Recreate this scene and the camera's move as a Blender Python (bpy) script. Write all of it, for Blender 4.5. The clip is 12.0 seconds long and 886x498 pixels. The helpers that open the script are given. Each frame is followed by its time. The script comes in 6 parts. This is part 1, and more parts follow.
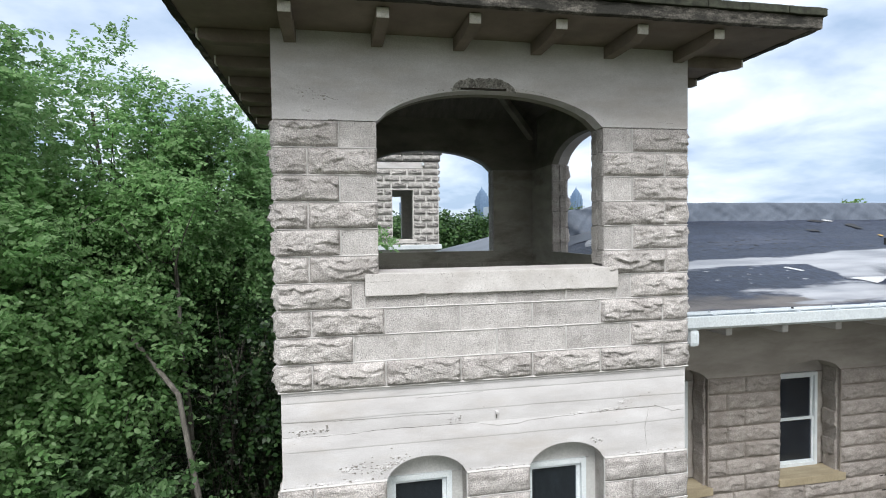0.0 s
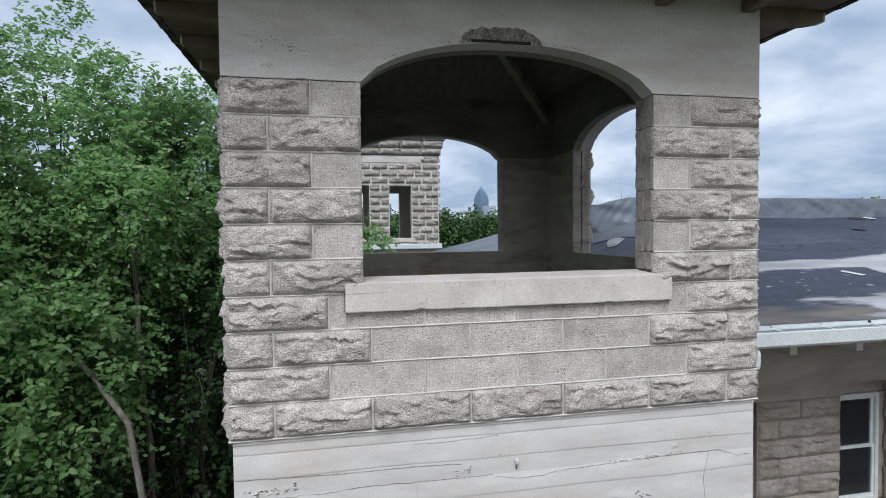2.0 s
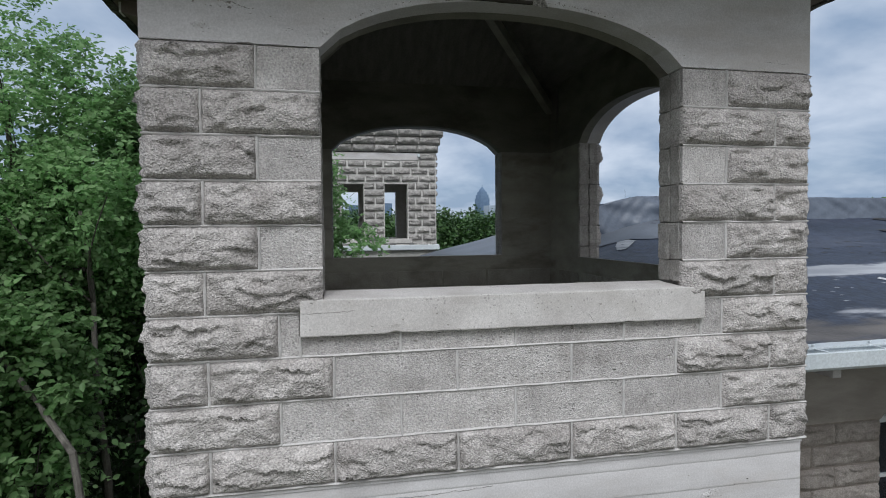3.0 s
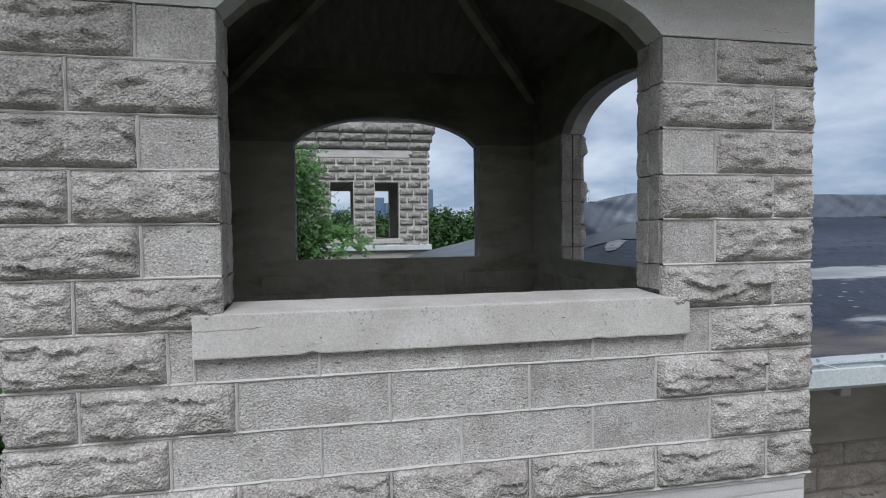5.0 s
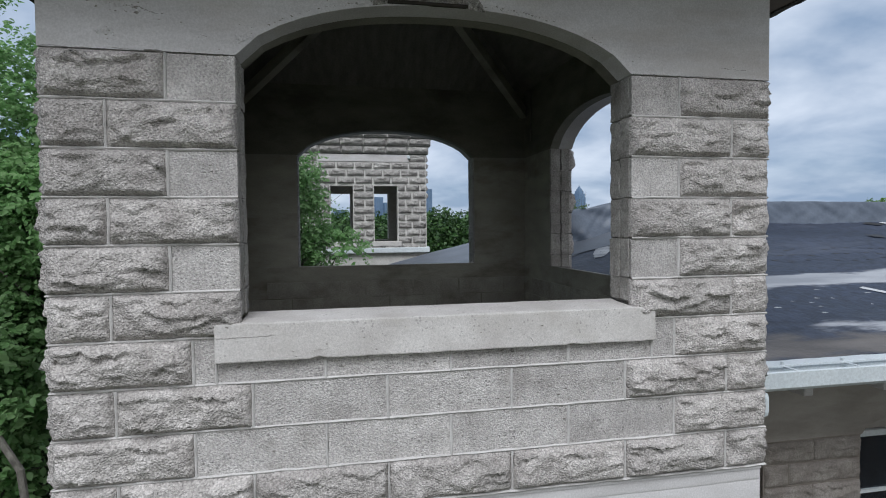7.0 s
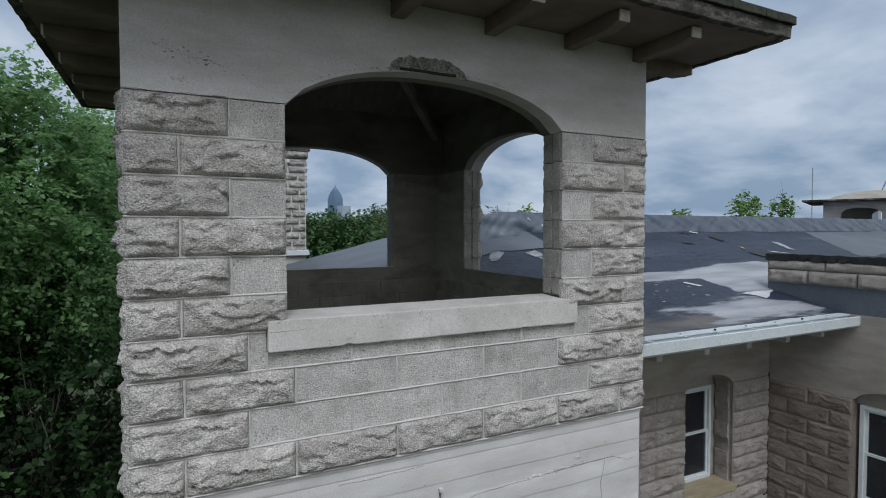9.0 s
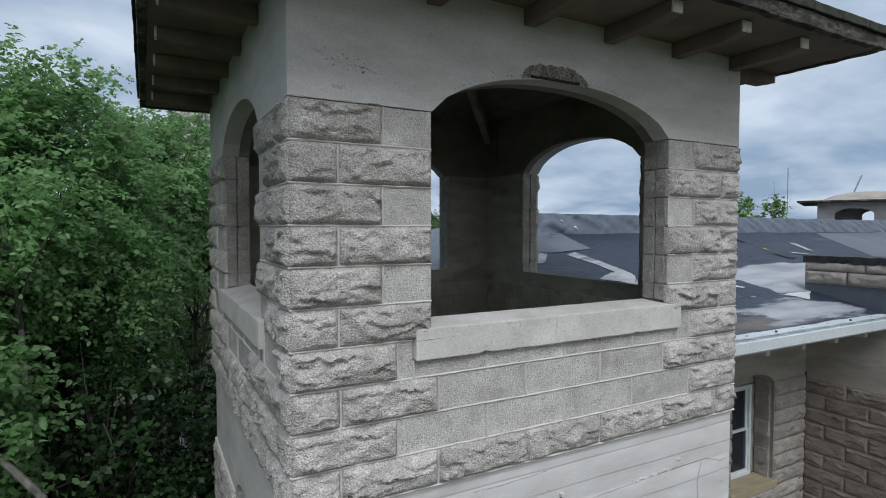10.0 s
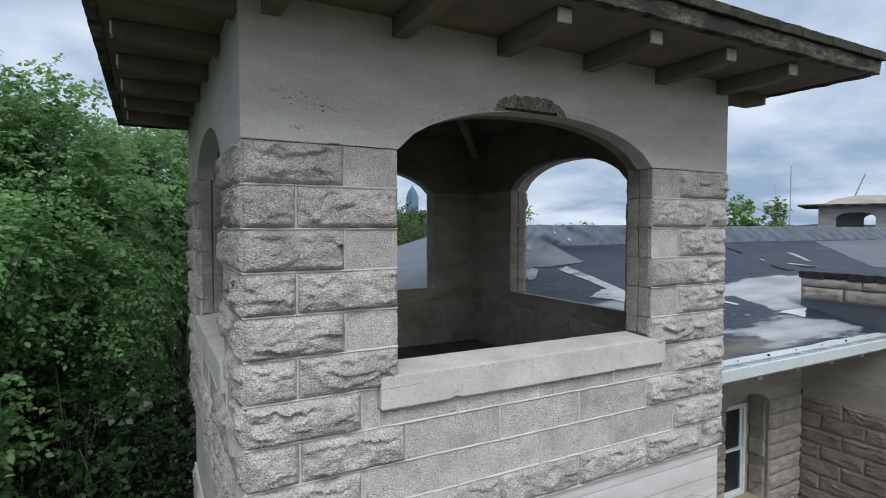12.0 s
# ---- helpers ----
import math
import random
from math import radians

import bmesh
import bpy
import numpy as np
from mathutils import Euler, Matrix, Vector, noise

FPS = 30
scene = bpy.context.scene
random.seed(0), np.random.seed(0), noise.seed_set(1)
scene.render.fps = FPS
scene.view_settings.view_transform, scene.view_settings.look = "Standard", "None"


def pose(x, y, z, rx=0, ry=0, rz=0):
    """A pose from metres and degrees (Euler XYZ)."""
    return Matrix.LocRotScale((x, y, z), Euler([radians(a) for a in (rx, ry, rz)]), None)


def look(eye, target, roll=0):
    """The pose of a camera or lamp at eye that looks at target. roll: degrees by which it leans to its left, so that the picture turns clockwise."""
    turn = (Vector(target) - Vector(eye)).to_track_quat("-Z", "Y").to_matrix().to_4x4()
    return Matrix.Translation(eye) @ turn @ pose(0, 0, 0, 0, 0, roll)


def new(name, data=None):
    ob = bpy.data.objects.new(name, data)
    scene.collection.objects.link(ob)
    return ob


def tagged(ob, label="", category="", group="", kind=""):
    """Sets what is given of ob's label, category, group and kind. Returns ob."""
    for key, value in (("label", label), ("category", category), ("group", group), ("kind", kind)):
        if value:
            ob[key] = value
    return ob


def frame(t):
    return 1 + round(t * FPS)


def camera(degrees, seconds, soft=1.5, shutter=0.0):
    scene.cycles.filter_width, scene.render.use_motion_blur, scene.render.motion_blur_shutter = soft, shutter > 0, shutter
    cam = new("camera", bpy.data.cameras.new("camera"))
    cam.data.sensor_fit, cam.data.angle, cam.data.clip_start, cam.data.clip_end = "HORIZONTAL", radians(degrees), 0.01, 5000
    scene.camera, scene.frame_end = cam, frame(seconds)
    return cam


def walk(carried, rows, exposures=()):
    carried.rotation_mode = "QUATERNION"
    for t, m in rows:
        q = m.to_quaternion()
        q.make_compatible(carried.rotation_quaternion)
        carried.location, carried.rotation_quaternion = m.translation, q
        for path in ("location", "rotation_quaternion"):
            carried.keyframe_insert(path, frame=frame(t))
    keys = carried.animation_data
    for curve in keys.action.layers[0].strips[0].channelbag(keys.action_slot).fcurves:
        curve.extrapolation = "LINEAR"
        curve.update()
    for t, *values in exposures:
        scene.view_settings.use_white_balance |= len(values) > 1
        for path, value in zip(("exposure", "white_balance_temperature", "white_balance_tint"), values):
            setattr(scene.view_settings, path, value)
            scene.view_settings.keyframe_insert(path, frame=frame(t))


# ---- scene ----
cam = camera(78.1, 12.0, soft=1.0)
PATH = [
    (0, (0.528, -5.311, 8.703), (0.921, -3.351, 8.639), -0.8),
    (0.5, (0.569, -5.164, 8.681), (0.961, -3.203, 8.617), -0.8),
    (1, (0.617, -4.906, 8.667), (1.007, -2.946, 8.603), -0.8),
    (1.5, (0.66, -4.509, 8.678), (1.052, -2.549, 8.611), -0.7),
    (2, (0.735, -4.056, 8.681), (1.131, -2.097, 8.613), -0.7),
    (2.5, (0.844, -3.646, 8.686), (1.24, -1.687, 8.619), -0.7),
    (3, (1.017, -3.29, 8.703), (1.41, -1.33, 8.634), -0.6),
    (3.2, (1.102, -3.144, 8.696), (1.498, -1.185, 8.632), -0.5),
    (5, (1.506, -2.807, 8.697), (1.886, -0.845, 8.627), -0.7),
    (5.5, (1.539, -2.811, 8.722), (1.916, -0.848, 8.651), -0.7),
    (6, (1.532, -2.806, 8.771), (1.91, -0.844, 8.697), -0.6),
    (6.5, (1.509, -2.908, 8.797), (1.889, -0.945, 8.725), -0.6),
    (8.3, (0.981, -3.919, 8.876), (1.499, -1.989, 8.796), -0.3),
    (8.5, (0.802, -3.947, 8.898), (1.465, -2.062, 8.817), -0.0),
    (9, (0.237, -3.821, 8.913), (1.133, -2.034, 8.843), -0.1),
    (9.5, (-0.408, -3.542, 8.945), (0.533, -1.778, 8.873), -0.1),
    (10, (-0.758, -3.314, 8.983), (0.198, -1.559, 8.906), 0.0),
    (10.5, (-0.745, -3.23, 9.052), (0.212, -1.475, 8.972), 0.1),
    (11, (-0.607, -3.241, 9.092), (0.349, -1.486, 9.009), 0.1),
    (11.5, (-0.496, -3.278, 9.111), (0.46, -1.523, 9.029), 0.1),
    (12, (-0.473, -3.272, 9.271), (0.476, -1.513, 9.188), -0.0),
]
EXPOSURES = [(0.0, 0.65, 6250, 9), (1.0, 0.49, 6230, 9), (1.5, 0.36, 6180, 9), (2.5, 0.03, 6080, 9), (3.0, -0.09, 6040, 9), (5.5, -0.11, 5980, 9), (6.5, -0.04, 5980, 9), (8.5, -0.25, 6000, 8), (9.0, -0.33, 5950, 7),
             (9.5, -0.36, 5950, 6), (10.0, -0.13, 5970, 7), (10.5, 0.09, 6110, 8), (11.5, 0.11, 6090, 8), (12.0, 0.04, 6040, 8)]
walk(cam, [(t, look(eye, target, roll)) for t, eye, target, roll in PATH],
     exposures=EXPOSURES)

# ---- world, sun ----
SUN_ELEV, SUN_AZ = 51.0, 197.0   # degrees; azimuth clockwise from +y
world = bpy.data.worlds.new("overcast_sky")
scene.world = world
world.use_nodes = True
wt = world.node_tree
wt.nodes.clear()


def wnode(kind, **kw):
    n = wt.nodes.new(kind)
    for k, v in kw.items():
        n.inputs[k].default_value = v
    return n


w_out = wnode("ShaderNodeOutputWorld")
w_mix = wnode("ShaderNodeMixShader")
w_sky = wnode("ShaderNodeTexSky")
w_sky.sky_type = "NISHITA"
w_sky.sun_disc = False
w_sky.sun_elevation, w_sky.sun_rotation = radians(SUN_ELEV), radians(SUN_AZ)
w_bg = wnode("ShaderNodeBackground", Strength=0.11)
w_cloud = wnode("ShaderNodeBackground", Strength=0.9)
w_tc = wnode("ShaderNodeTexCoord")
w_lift = wnode("ShaderNodeMath")        # a flat cloud layer, closer together towards the horizon
w_lift.operation = "ADD"
w_lift.inputs[1].default_value = 0.27
w_flat = wnode("ShaderNodeVectorMath")
w_flat.operation = "DIVIDE"
w_den = wnode("ShaderNodeCombineXYZ")
w_n1 = wnode("ShaderNodeTexNoise", Scale=2.1, Detail=7.0, Roughness=0.5, Distortion=0.15)
w_n2 = wnode("ShaderNodeTexNoise", Scale=0.7, Detail=5.0, Roughness=0.5)
w_r1 = wnode("ShaderNodeValToRGB")
w_r1.color_ramp.elements[0].position, w_r1.color_ramp.elements[0].color = 0.36, (0.355, 0.455, 0.605, 1)
w_r1.color_ramp.elements[1].position, w_r1.color_ramp.elements[1].color = 0.66, (0.82, 0.875, 0.965, 1)
w_sep = wnode("ShaderNodeSeparateXYZ")
w_add = wnode("ShaderNodeMath")         # whiter cloud overhead and towards the sun in the south
w_add.operation = "MULTIPLY_ADD"
w_add.inputs[1].default_value = -0.8
w_up = wnode("ShaderNodeMapRange")
w_up.inputs["From Min"].default_value, w_up.inputs["From Max"].default_value = 0.15, 0.70
w_high = wnode("ShaderNodeMix")
w_high.data_type = "RGBA"
w_high.inputs["B"].default_value = (0.90, 0.885, 0.86, 1)
w_r2 = wnode("ShaderNodeValToRGB")
w_r2.color_ramp.elements[0].position, w_r2.color_ramp.elements[0].color = 0.30, (0.82, 0.82, 0.82, 1)
w_r2.color_ramp.elements[1].position, w_r2.color_ramp.elements[1].color = 0.55, (1, 1, 1, 1)
for a, b in ((w_tc.outputs["Generated"], w_flat.inputs[0]), (w_sep.outputs["Z"], w_lift.inputs[0]),
             (w_lift.outputs[0], w_den.inputs[0]), (w_lift.outputs[0], w_den.inputs[1]), (w_lift.outputs[0], w_den.inputs[2]),
             (w_den.outputs[0], w_flat.inputs[1]), (w_flat.outputs[0], w_n1.inputs["Vector"]), (w_flat.outputs[0], w_n2.inputs["Vector"]), (w_n1.outputs["Fac"], w_r1.inputs["Fac"]),
             (w_n2.outputs["Fac"], w_r2.inputs["Fac"]), (w_r1.outputs["Color"], w_high.inputs["A"]), (w_high.outputs["Result"], w_cloud.inputs["Color"]),
             (w_tc.outputs["Generated"], w_sep.inputs[0]), (w_sep.outputs["Y"], w_add.inputs[0]), (w_sep.outputs["Z"], w_add.inputs[2]), (w_add.outputs[0], w_up.inputs["Value"]), (w_up.outputs[0], w_high.inputs["Factor"]),
             (w_sky.outputs["Color"], w_bg.inputs["Color"]), (w_r2.outputs["Color"], w_mix.inputs["Fac"]),
             (w_bg.outputs[0], w_mix.inputs[1]), (w_cloud.outputs[0], w_mix.inputs[2]),
             (w_mix.outputs[0], w_out.inputs["Surface"])):
    wt.links.new(a, b)

sun_data = bpy.data.lights.new("sun", "SUN")
sun_data.energy, sun_data.angle, sun_data.color = 2.3, radians(34), (1.0, 0.975, 0.945)
sun = new("sun", sun_data)
_az, _el = radians(SUN_AZ), radians(SUN_ELEV)
_dir = Vector((math.sin(_az) * math.cos(_el), math.cos(_az) * math.cos(_el), math.sin(_el)))
sun.matrix_world = look(_dir * 40, (0, 0, 0))


# ---- materials ----
def surface(name, dark, light, rough=0.85, metal=0.0, scale=6.0, fine=90.0, bump=0.25, bump_dist=0.004, stain=None,
            stain_scale=1.2, stain_amount=0.5, streak=(1, 1, 1), per_piece=0.0, island=0.0, spec=0.35, rough_var=0.1, speckle=0.12, pebble=0.0, stain_lo=0.5, pits=0.0):
    """Mottled surface: broad patches, fine grain, stains with a shape of their own, fine relief."""
    m = bpy.data.materials.new(name)
    m.use_nodes = True
    t = m.node_tree
    n, l = t.nodes, t.links
    bsdf = n["Principled BSDF"]
    bsdf.inputs["Metallic"].default_value = metal
    bsdf.inputs["Specular IOR Level"].default_value = spec
    geo = n.new("ShaderNodeNewGeometry")
    mp = n.new("ShaderNodeMapping")
    mp.inputs["Scale"].default_value = streak
    l.new(geo.outputs["Position"], mp.inputs["Vector"])

    def noise_node(s, d, r=0.6, src=mp):
        q = n.new("ShaderNodeTexNoise")
        q.inputs["Scale"].default_value, q.inputs["Detail"].default_value, q.inputs["Roughness"].default_value = s, d, r
        l.new(src.outputs[0], q.inputs["Vector"])
        return q
    broad = noise_node(scale, 6)
    grain = noise_node(fine, 3, 0.75, geo)
    rg = n.new("ShaderNodeMapRange")
    rg.inputs["From Min"].default_value, rg.inputs["From Max"].default_value = 0.3, 0.7
    l.new(broad.outputs["Fac"], rg.inputs["Value"])
    mix1 = n.new("ShaderNodeMix")
    mix1.data_type = "RGBA"
    mix1.inputs["A"].default_value, mix1.inputs["B"].default_value = (*dark, 1), (*light, 1)
    l.new(rg.outputs[0], mix1.inputs["Factor"])
    gr = n.new("ShaderNodeMapRange")
    gr.inputs["From Min"].default_value, gr.inputs["From Max"].default_value = 0.36, 0.64
    gr.inputs["To Min"].default_value, gr.inputs["To Max"].default_value = 1 - speckle, 1 + speckle * 0.7
    l.new(grain.outputs["Fac"], gr.inputs["Value"])
    gh = n.new("ShaderNodeHueSaturation")
    l.new(gr.outputs[0], gh.inputs["Value"])
    l.new(mix1.outputs["Result"], gh.inputs["Color"])
    colour = gh.outputs["Color"]
    add = n.new("ShaderNodeMath")
    add.operation = "MULTIPLY_ADD"
    l.new(grain.outputs["Fac"], add.inputs[0])
    add.inputs[1].default_value = 1.0
    l.new(broad.outputs["Fac"], add.inputs[2])
    if stain:
        st = noise_node(stain_scale, 8, 0.65)
        sr = n.new("ShaderNodeMapRange")
        sr.inputs["From Min"].default_value, sr.inputs["From Max"].default_value = stain_lo, stain_lo + 0.16
        sr.inputs["To Max"].default_value = stain_amount
        l.new(st.outputs["Fac"], sr.inputs["Value"])
        mix2 = n.new("ShaderNodeMix")
        mix2.data_type = "RGBA"
        l.new(sr.outputs[0], mix2.inputs["Factor"])
        l.new(colour, mix2.inputs["A"])
        mix2.inputs["B"].default_value = (*stain, 1)
        colour = mix2.outputs["Result"]
    pit = None
    if pits:
        pv = n.new("ShaderNodeTexVoronoi")
        pv.inputs["Scale"].default_value = 34
        l.new(geo.outputs["Position"], pv.inputs["Vector"])
        where = noise_node(5.5, 3, 0.6, geo)
        wr = n.new("ShaderNodeMapRange")
        wr.inputs["From Min"].default_value, wr.inputs["From Max"].default_value = 0.42, 0.68
        wr.inputs["To Min"].default_value, wr.inputs["To Max"].default_value = 0.04, 0.30
        l.new(where.outputs["Fac"], wr.inputs["Value"])
        pit = n.new("ShaderNodeMath")
        pit.operation = "LESS_THAN"
        l.new(pv.outputs["Distance"], pit.inputs[0])
        l.new(wr.outputs[0], pit.inputs[1])
        pf = n.new("ShaderNodeMath")
        pf.operation = "MULTIPLY"
        pf.inputs[1].default_value = pits
        l.new(pit.outputs[0], pf.inputs[0])
        mix3 = n.new("ShaderNodeMix")
        mix3.data_type = "RGBA"
        l.new(pf.outputs[0], mix3.inputs["Factor"])
        l.new(colour, mix3.inputs["A"])
        mix3.inputs["B"].default_value = (dark[0] * 0.4, dark[1] * 0.4, dark[2] * 0.4, 1)
        colour = mix3.outputs["Result"]
    if per_piece or island:
        if per_piece:
            src = n.new("ShaderNodeObjectInfo").outputs["Random"]
        else:
            src = geo.outputs["Random Per Island"]
        pr = n.new("ShaderNodeMapRange")
        amount = per_piece or island
        pr.inputs["To Min"].default_value, pr.inputs["To Max"].default_value = 1 - amount, 1 + amount
        l.new(src, pr.inputs["Value"])
        hs = n.new("ShaderNodeHueSaturation")
        l.new(pr.outputs[0], hs.inputs["Value"])
        l.new(colour, hs.inputs["Color"])
        colour = hs.outputs["Color"]
    l.new(colour, bsdf.inputs["Base Color"])
    rr = n.new("ShaderNodeMapRange")
    rr.inputs["To Min"].default_value, rr.inputs["To Max"].default_value = max(0.02, rough - rough_var), min(1, rough + rough_var)
    l.new(broad.outputs["Fac"], rr.inputs["Value"])
    l.new(rr.outputs[0], bsdf.inputs["Roughness"])
    if bump:
        bp = n.new("ShaderNodeBump")
        bp.inputs["Strength"].default_value, bp.inputs["Distance"].default_value = bump, bump_dist
        height = add.outputs[0]
        if pebble:
            vo = n.new("ShaderNodeTexVoronoi")
            vo.feature = "SMOOTH_F1"
            vo.inputs["Scale"].default_value, vo.inputs["Smoothness"].default_value = pebble, 0.35
            warp = noise_node(pebble * 0.45, 2, 0.6, geo)
            shift = n.new("ShaderNodeVectorMath")
            shift.operation = "MULTIPLY_ADD"
            l.new(warp.outputs["Color"], shift.inputs[0])
            shift.inputs[1].default_value = (0.7 / pebble,) * 3
            l.new(geo.outputs["Position"], shift.inputs[2])
            l.new(shift.outputs[0], vo.inputs["Vector"])
            sub = n.new("ShaderNodeMath")
            sub.operation = "MULTIPLY_ADD"
            l.new(vo.outputs["Distance"], sub.inputs[0])
            sub.inputs[1].default_value = -0.9
            l.new(add.outputs[0], sub.inputs[2])
            height = sub.outputs[0]
        l.new(height, bp.inputs["Height"])
        l.new(bp.outputs[0], bsdf.inputs["Normal"])
    return m


def leafy(name, dark, light, glow=0.35):
    """Leaves: colour varies leaf by leaf, light passes through."""
    m = bpy.data.materials.new(name)
    m.use_nodes = True
    t = m.node_tree
    n, l = t.nodes, t.links
    bsdf = n["Principled BSDF"]
    geo = n.new("ShaderNodeNewGeometry")
    ramp = n.new("ShaderNodeValToRGB")
    ramp.color_ramp.elements[0].color, ramp.color_ramp.elements[1].color = (*dark, 1), (*light, 1)
    l.new(geo.outputs["Random Per Island"], ramp.inputs["Fac"])
    nz = n.new("ShaderNodeTexNoise")
    nz.inputs["Scale"].default_value = 0.9
    l.new(geo.outputs["Position"], nz.inputs["Vector"])
    rg = n.new("ShaderNodeMapRange")
    rg.inputs["From Min"].default_value, rg.inputs["From Max"].default_value = 0.3, 0.7
    rg.inputs["To Min"].default_value, rg.inputs["To Max"].default_value = 0.7, 1.25
    l.new(nz.outputs["Fac"], rg.inputs["Value"])
    hs = n.new("ShaderNodeHueSaturation")
    l.new(rg.outputs[0], hs.inputs["Value"])
    l.new(ramp.outputs["Color"], hs.inputs["Color"])
    l.new(hs.outputs["Color"], bsdf.inputs["Base Color"])
    bsdf.inputs["Roughness"].default_value = 0.42
    bsdf.inputs["Specular IOR Level"].default_value = 0.3
    tr = n.new("ShaderNodeBsdfTranslucent")
    l.new(hs.outputs["Color"], tr.inputs["Color"])
    mx = n.new("ShaderNodeMixShader")
    mx.inputs["Fac"].default_value = glow
    l.new(bsdf.outputs[0], mx.inputs[1])
    l.new(tr.outputs[0], mx.inputs[2])
    l.new(mx.outputs[0], n["Material Output"].inputs["Surface"])
    return m


M_BLOCK = surface("cast_block", (0.387, 0.359, 0.344), (0.638, 0.604, 0.589), 0.92, scale=6, fine=72, bump=1.0, bump_dist=0.010, speckle=0.40, pebble=88, pits=0.35,
                  stain=(0.25, 0.24, 0.225), stain_scale=2.2, stain_amount=0.35, per_piece=0.10)
M_PLAIN = surface("cast_block_flat", (0.408, 0.386, 0.376), (0.622, 0.597, 0.587), 0.92, scale=5, fine=90, bump=1.0, bump_dist=0.006, speckle=0.32, pebble=105, pits=0.6,
                  stain=(0.30, 0.28, 0.26), stain_scale=4, stain_amount=0.5, per_piece=0.10, stain_lo=0.53)
M_MORTAR = surface("mortar", (0.470, 0.454, 0.445), (0.627, 0.614, 0.605), 0.9, scale=8, fine=160, bump=0.3)
M_RENDER = surface("board_marked_concrete", (0.480, 0.464, 0.466), (0.642, 0.629, 0.637), 0.85, scale=1.8, fine=90, bump=0.35, bump_dist=0.004,
                   stain=(0.43, 0.385, 0.345), stain_scale=1.1, stain_amount=0.4, streak=(0.8, 0.8, 2.6))
M_SILL = surface("sill_concrete", (0.505, 0.479, 0.466), (0.666, 0.644, 0.631), 0.85, scale=3, fine=110, bump=0.6, bump_dist=0.0025, speckle=0.16, pebble=190, pits=0.45,
                 stain=(0.42, 0.395, 0.365), stain_scale=2.5, stain_amount=0.45)
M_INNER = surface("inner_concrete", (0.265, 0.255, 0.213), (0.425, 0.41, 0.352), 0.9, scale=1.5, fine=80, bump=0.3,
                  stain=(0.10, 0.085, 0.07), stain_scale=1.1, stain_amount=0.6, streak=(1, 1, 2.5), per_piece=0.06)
# darker copy of the inner concrete, the gloom under the roof in its colour
M_INNER_SHADED = surface("shaded_inner_concrete", (0.16, 0.152, 0.13), (0.27, 0.26, 0.222), 0.92, scale=1.5, fine=80, bump=0.3,
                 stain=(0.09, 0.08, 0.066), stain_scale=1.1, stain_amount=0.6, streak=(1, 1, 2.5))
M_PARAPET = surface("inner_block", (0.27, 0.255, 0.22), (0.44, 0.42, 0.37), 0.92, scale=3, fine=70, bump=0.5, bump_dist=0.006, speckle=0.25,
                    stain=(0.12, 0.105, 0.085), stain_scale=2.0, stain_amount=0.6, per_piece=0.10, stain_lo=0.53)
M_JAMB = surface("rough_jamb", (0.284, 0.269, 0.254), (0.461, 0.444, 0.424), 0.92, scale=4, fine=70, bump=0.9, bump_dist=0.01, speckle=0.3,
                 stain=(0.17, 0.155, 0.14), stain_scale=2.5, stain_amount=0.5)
M_LINING = surface("dark_boards", (0.145, 0.135, 0.12), (0.225, 0.213, 0.19), 0.95, scale=3, fine=40, bump=0.3, streak=(4, 1, 1))
M_MORTAR2 = surface("brown_mortar", (0.21, 0.182, 0.158), (0.31, 0.275, 0.245), 0.9, scale=8, fine=120, bump=0.3)
M_DECK = surface("littered_deck", (0.06, 0.058, 0.052), (0.16, 0.155, 0.14), 0.9, scale=3, fine=50, bump=0.5, speckle=0.3)
M_EAVE = surface("eave_concrete", (0.133, 0.107, 0.087), (0.235, 0.197, 0.164), 0.9, scale=2, fine=90, bump=0.25,
                 stain=(0.14, 0.12, 0.10), stain_scale=1.4, stain_amount=0.7)
M_FASCIA = surface("mossy_eave_edge", (0.02, 0.018, 0.015), (0.27, 0.25, 0.22), 0.95, scale=16, fine=60, bump=0.8, bump_dist=0.01,
                   stain=(0.018, 0.018, 0.015), stain_scale=3, stain_amount=0.92, streak=(0.7, 0.7, 2), stain_lo=0.39, speckle=0.5)
M_MOSS = surface("mossy_roof_tile", (0.012, 0.013, 0.009), (0.065, 0.07, 0.05), 0.95, scale=9, fine=50, bump=0.7, bump_dist=0.01)
# rafter ends: worn white, with the daylight they catch put into the tone
M_TAIL = surface("lit_rafter_end", (0.58, 0.56, 0.53), (0.80, 0.78, 0.75), 0.8, scale=9, fine=80, bump=0.3)
M_ROOF = surface("roof_membrane", (0.012, 0.018, 0.034), (0.039, 0.050, 0.083), 0.5, scale=1.1, fine=9, bump=0.5, bump_dist=0.02,
                 stain=(0.09, 0.10, 0.13), stain_scale=1.1, stain_amount=0.5, spec=0.3, rough_var=0.25, streak=(0.28, 1, 1), speckle=0.4, stain_lo=0.5)
M_ROOF_GREY = surface("grey_membrane", (0.075, 0.088, 0.112), (0.135, 0.153, 0.185), 0.5, scale=0.7, fine=25, bump=0.1, bump_dist=0.01,
                      stain=(0.07, 0.075, 0.085), stain_scale=1.0, stain_amount=0.4, spec=0.5, rough_var=0.15)
M_ROOF_PALE = surface("pale_coating", (0.26, 0.27, 0.29), (0.50, 0.51, 0.535), 0.4, scale=2.2, fine=20, bump=0.1, bump_dist=0.005,
                      stain=(0.05, 0.055, 0.068), stain_scale=4, stain_amount=0.9, spec=0.4, streak=(0.45, 1.8, 1), speckle=0.2)
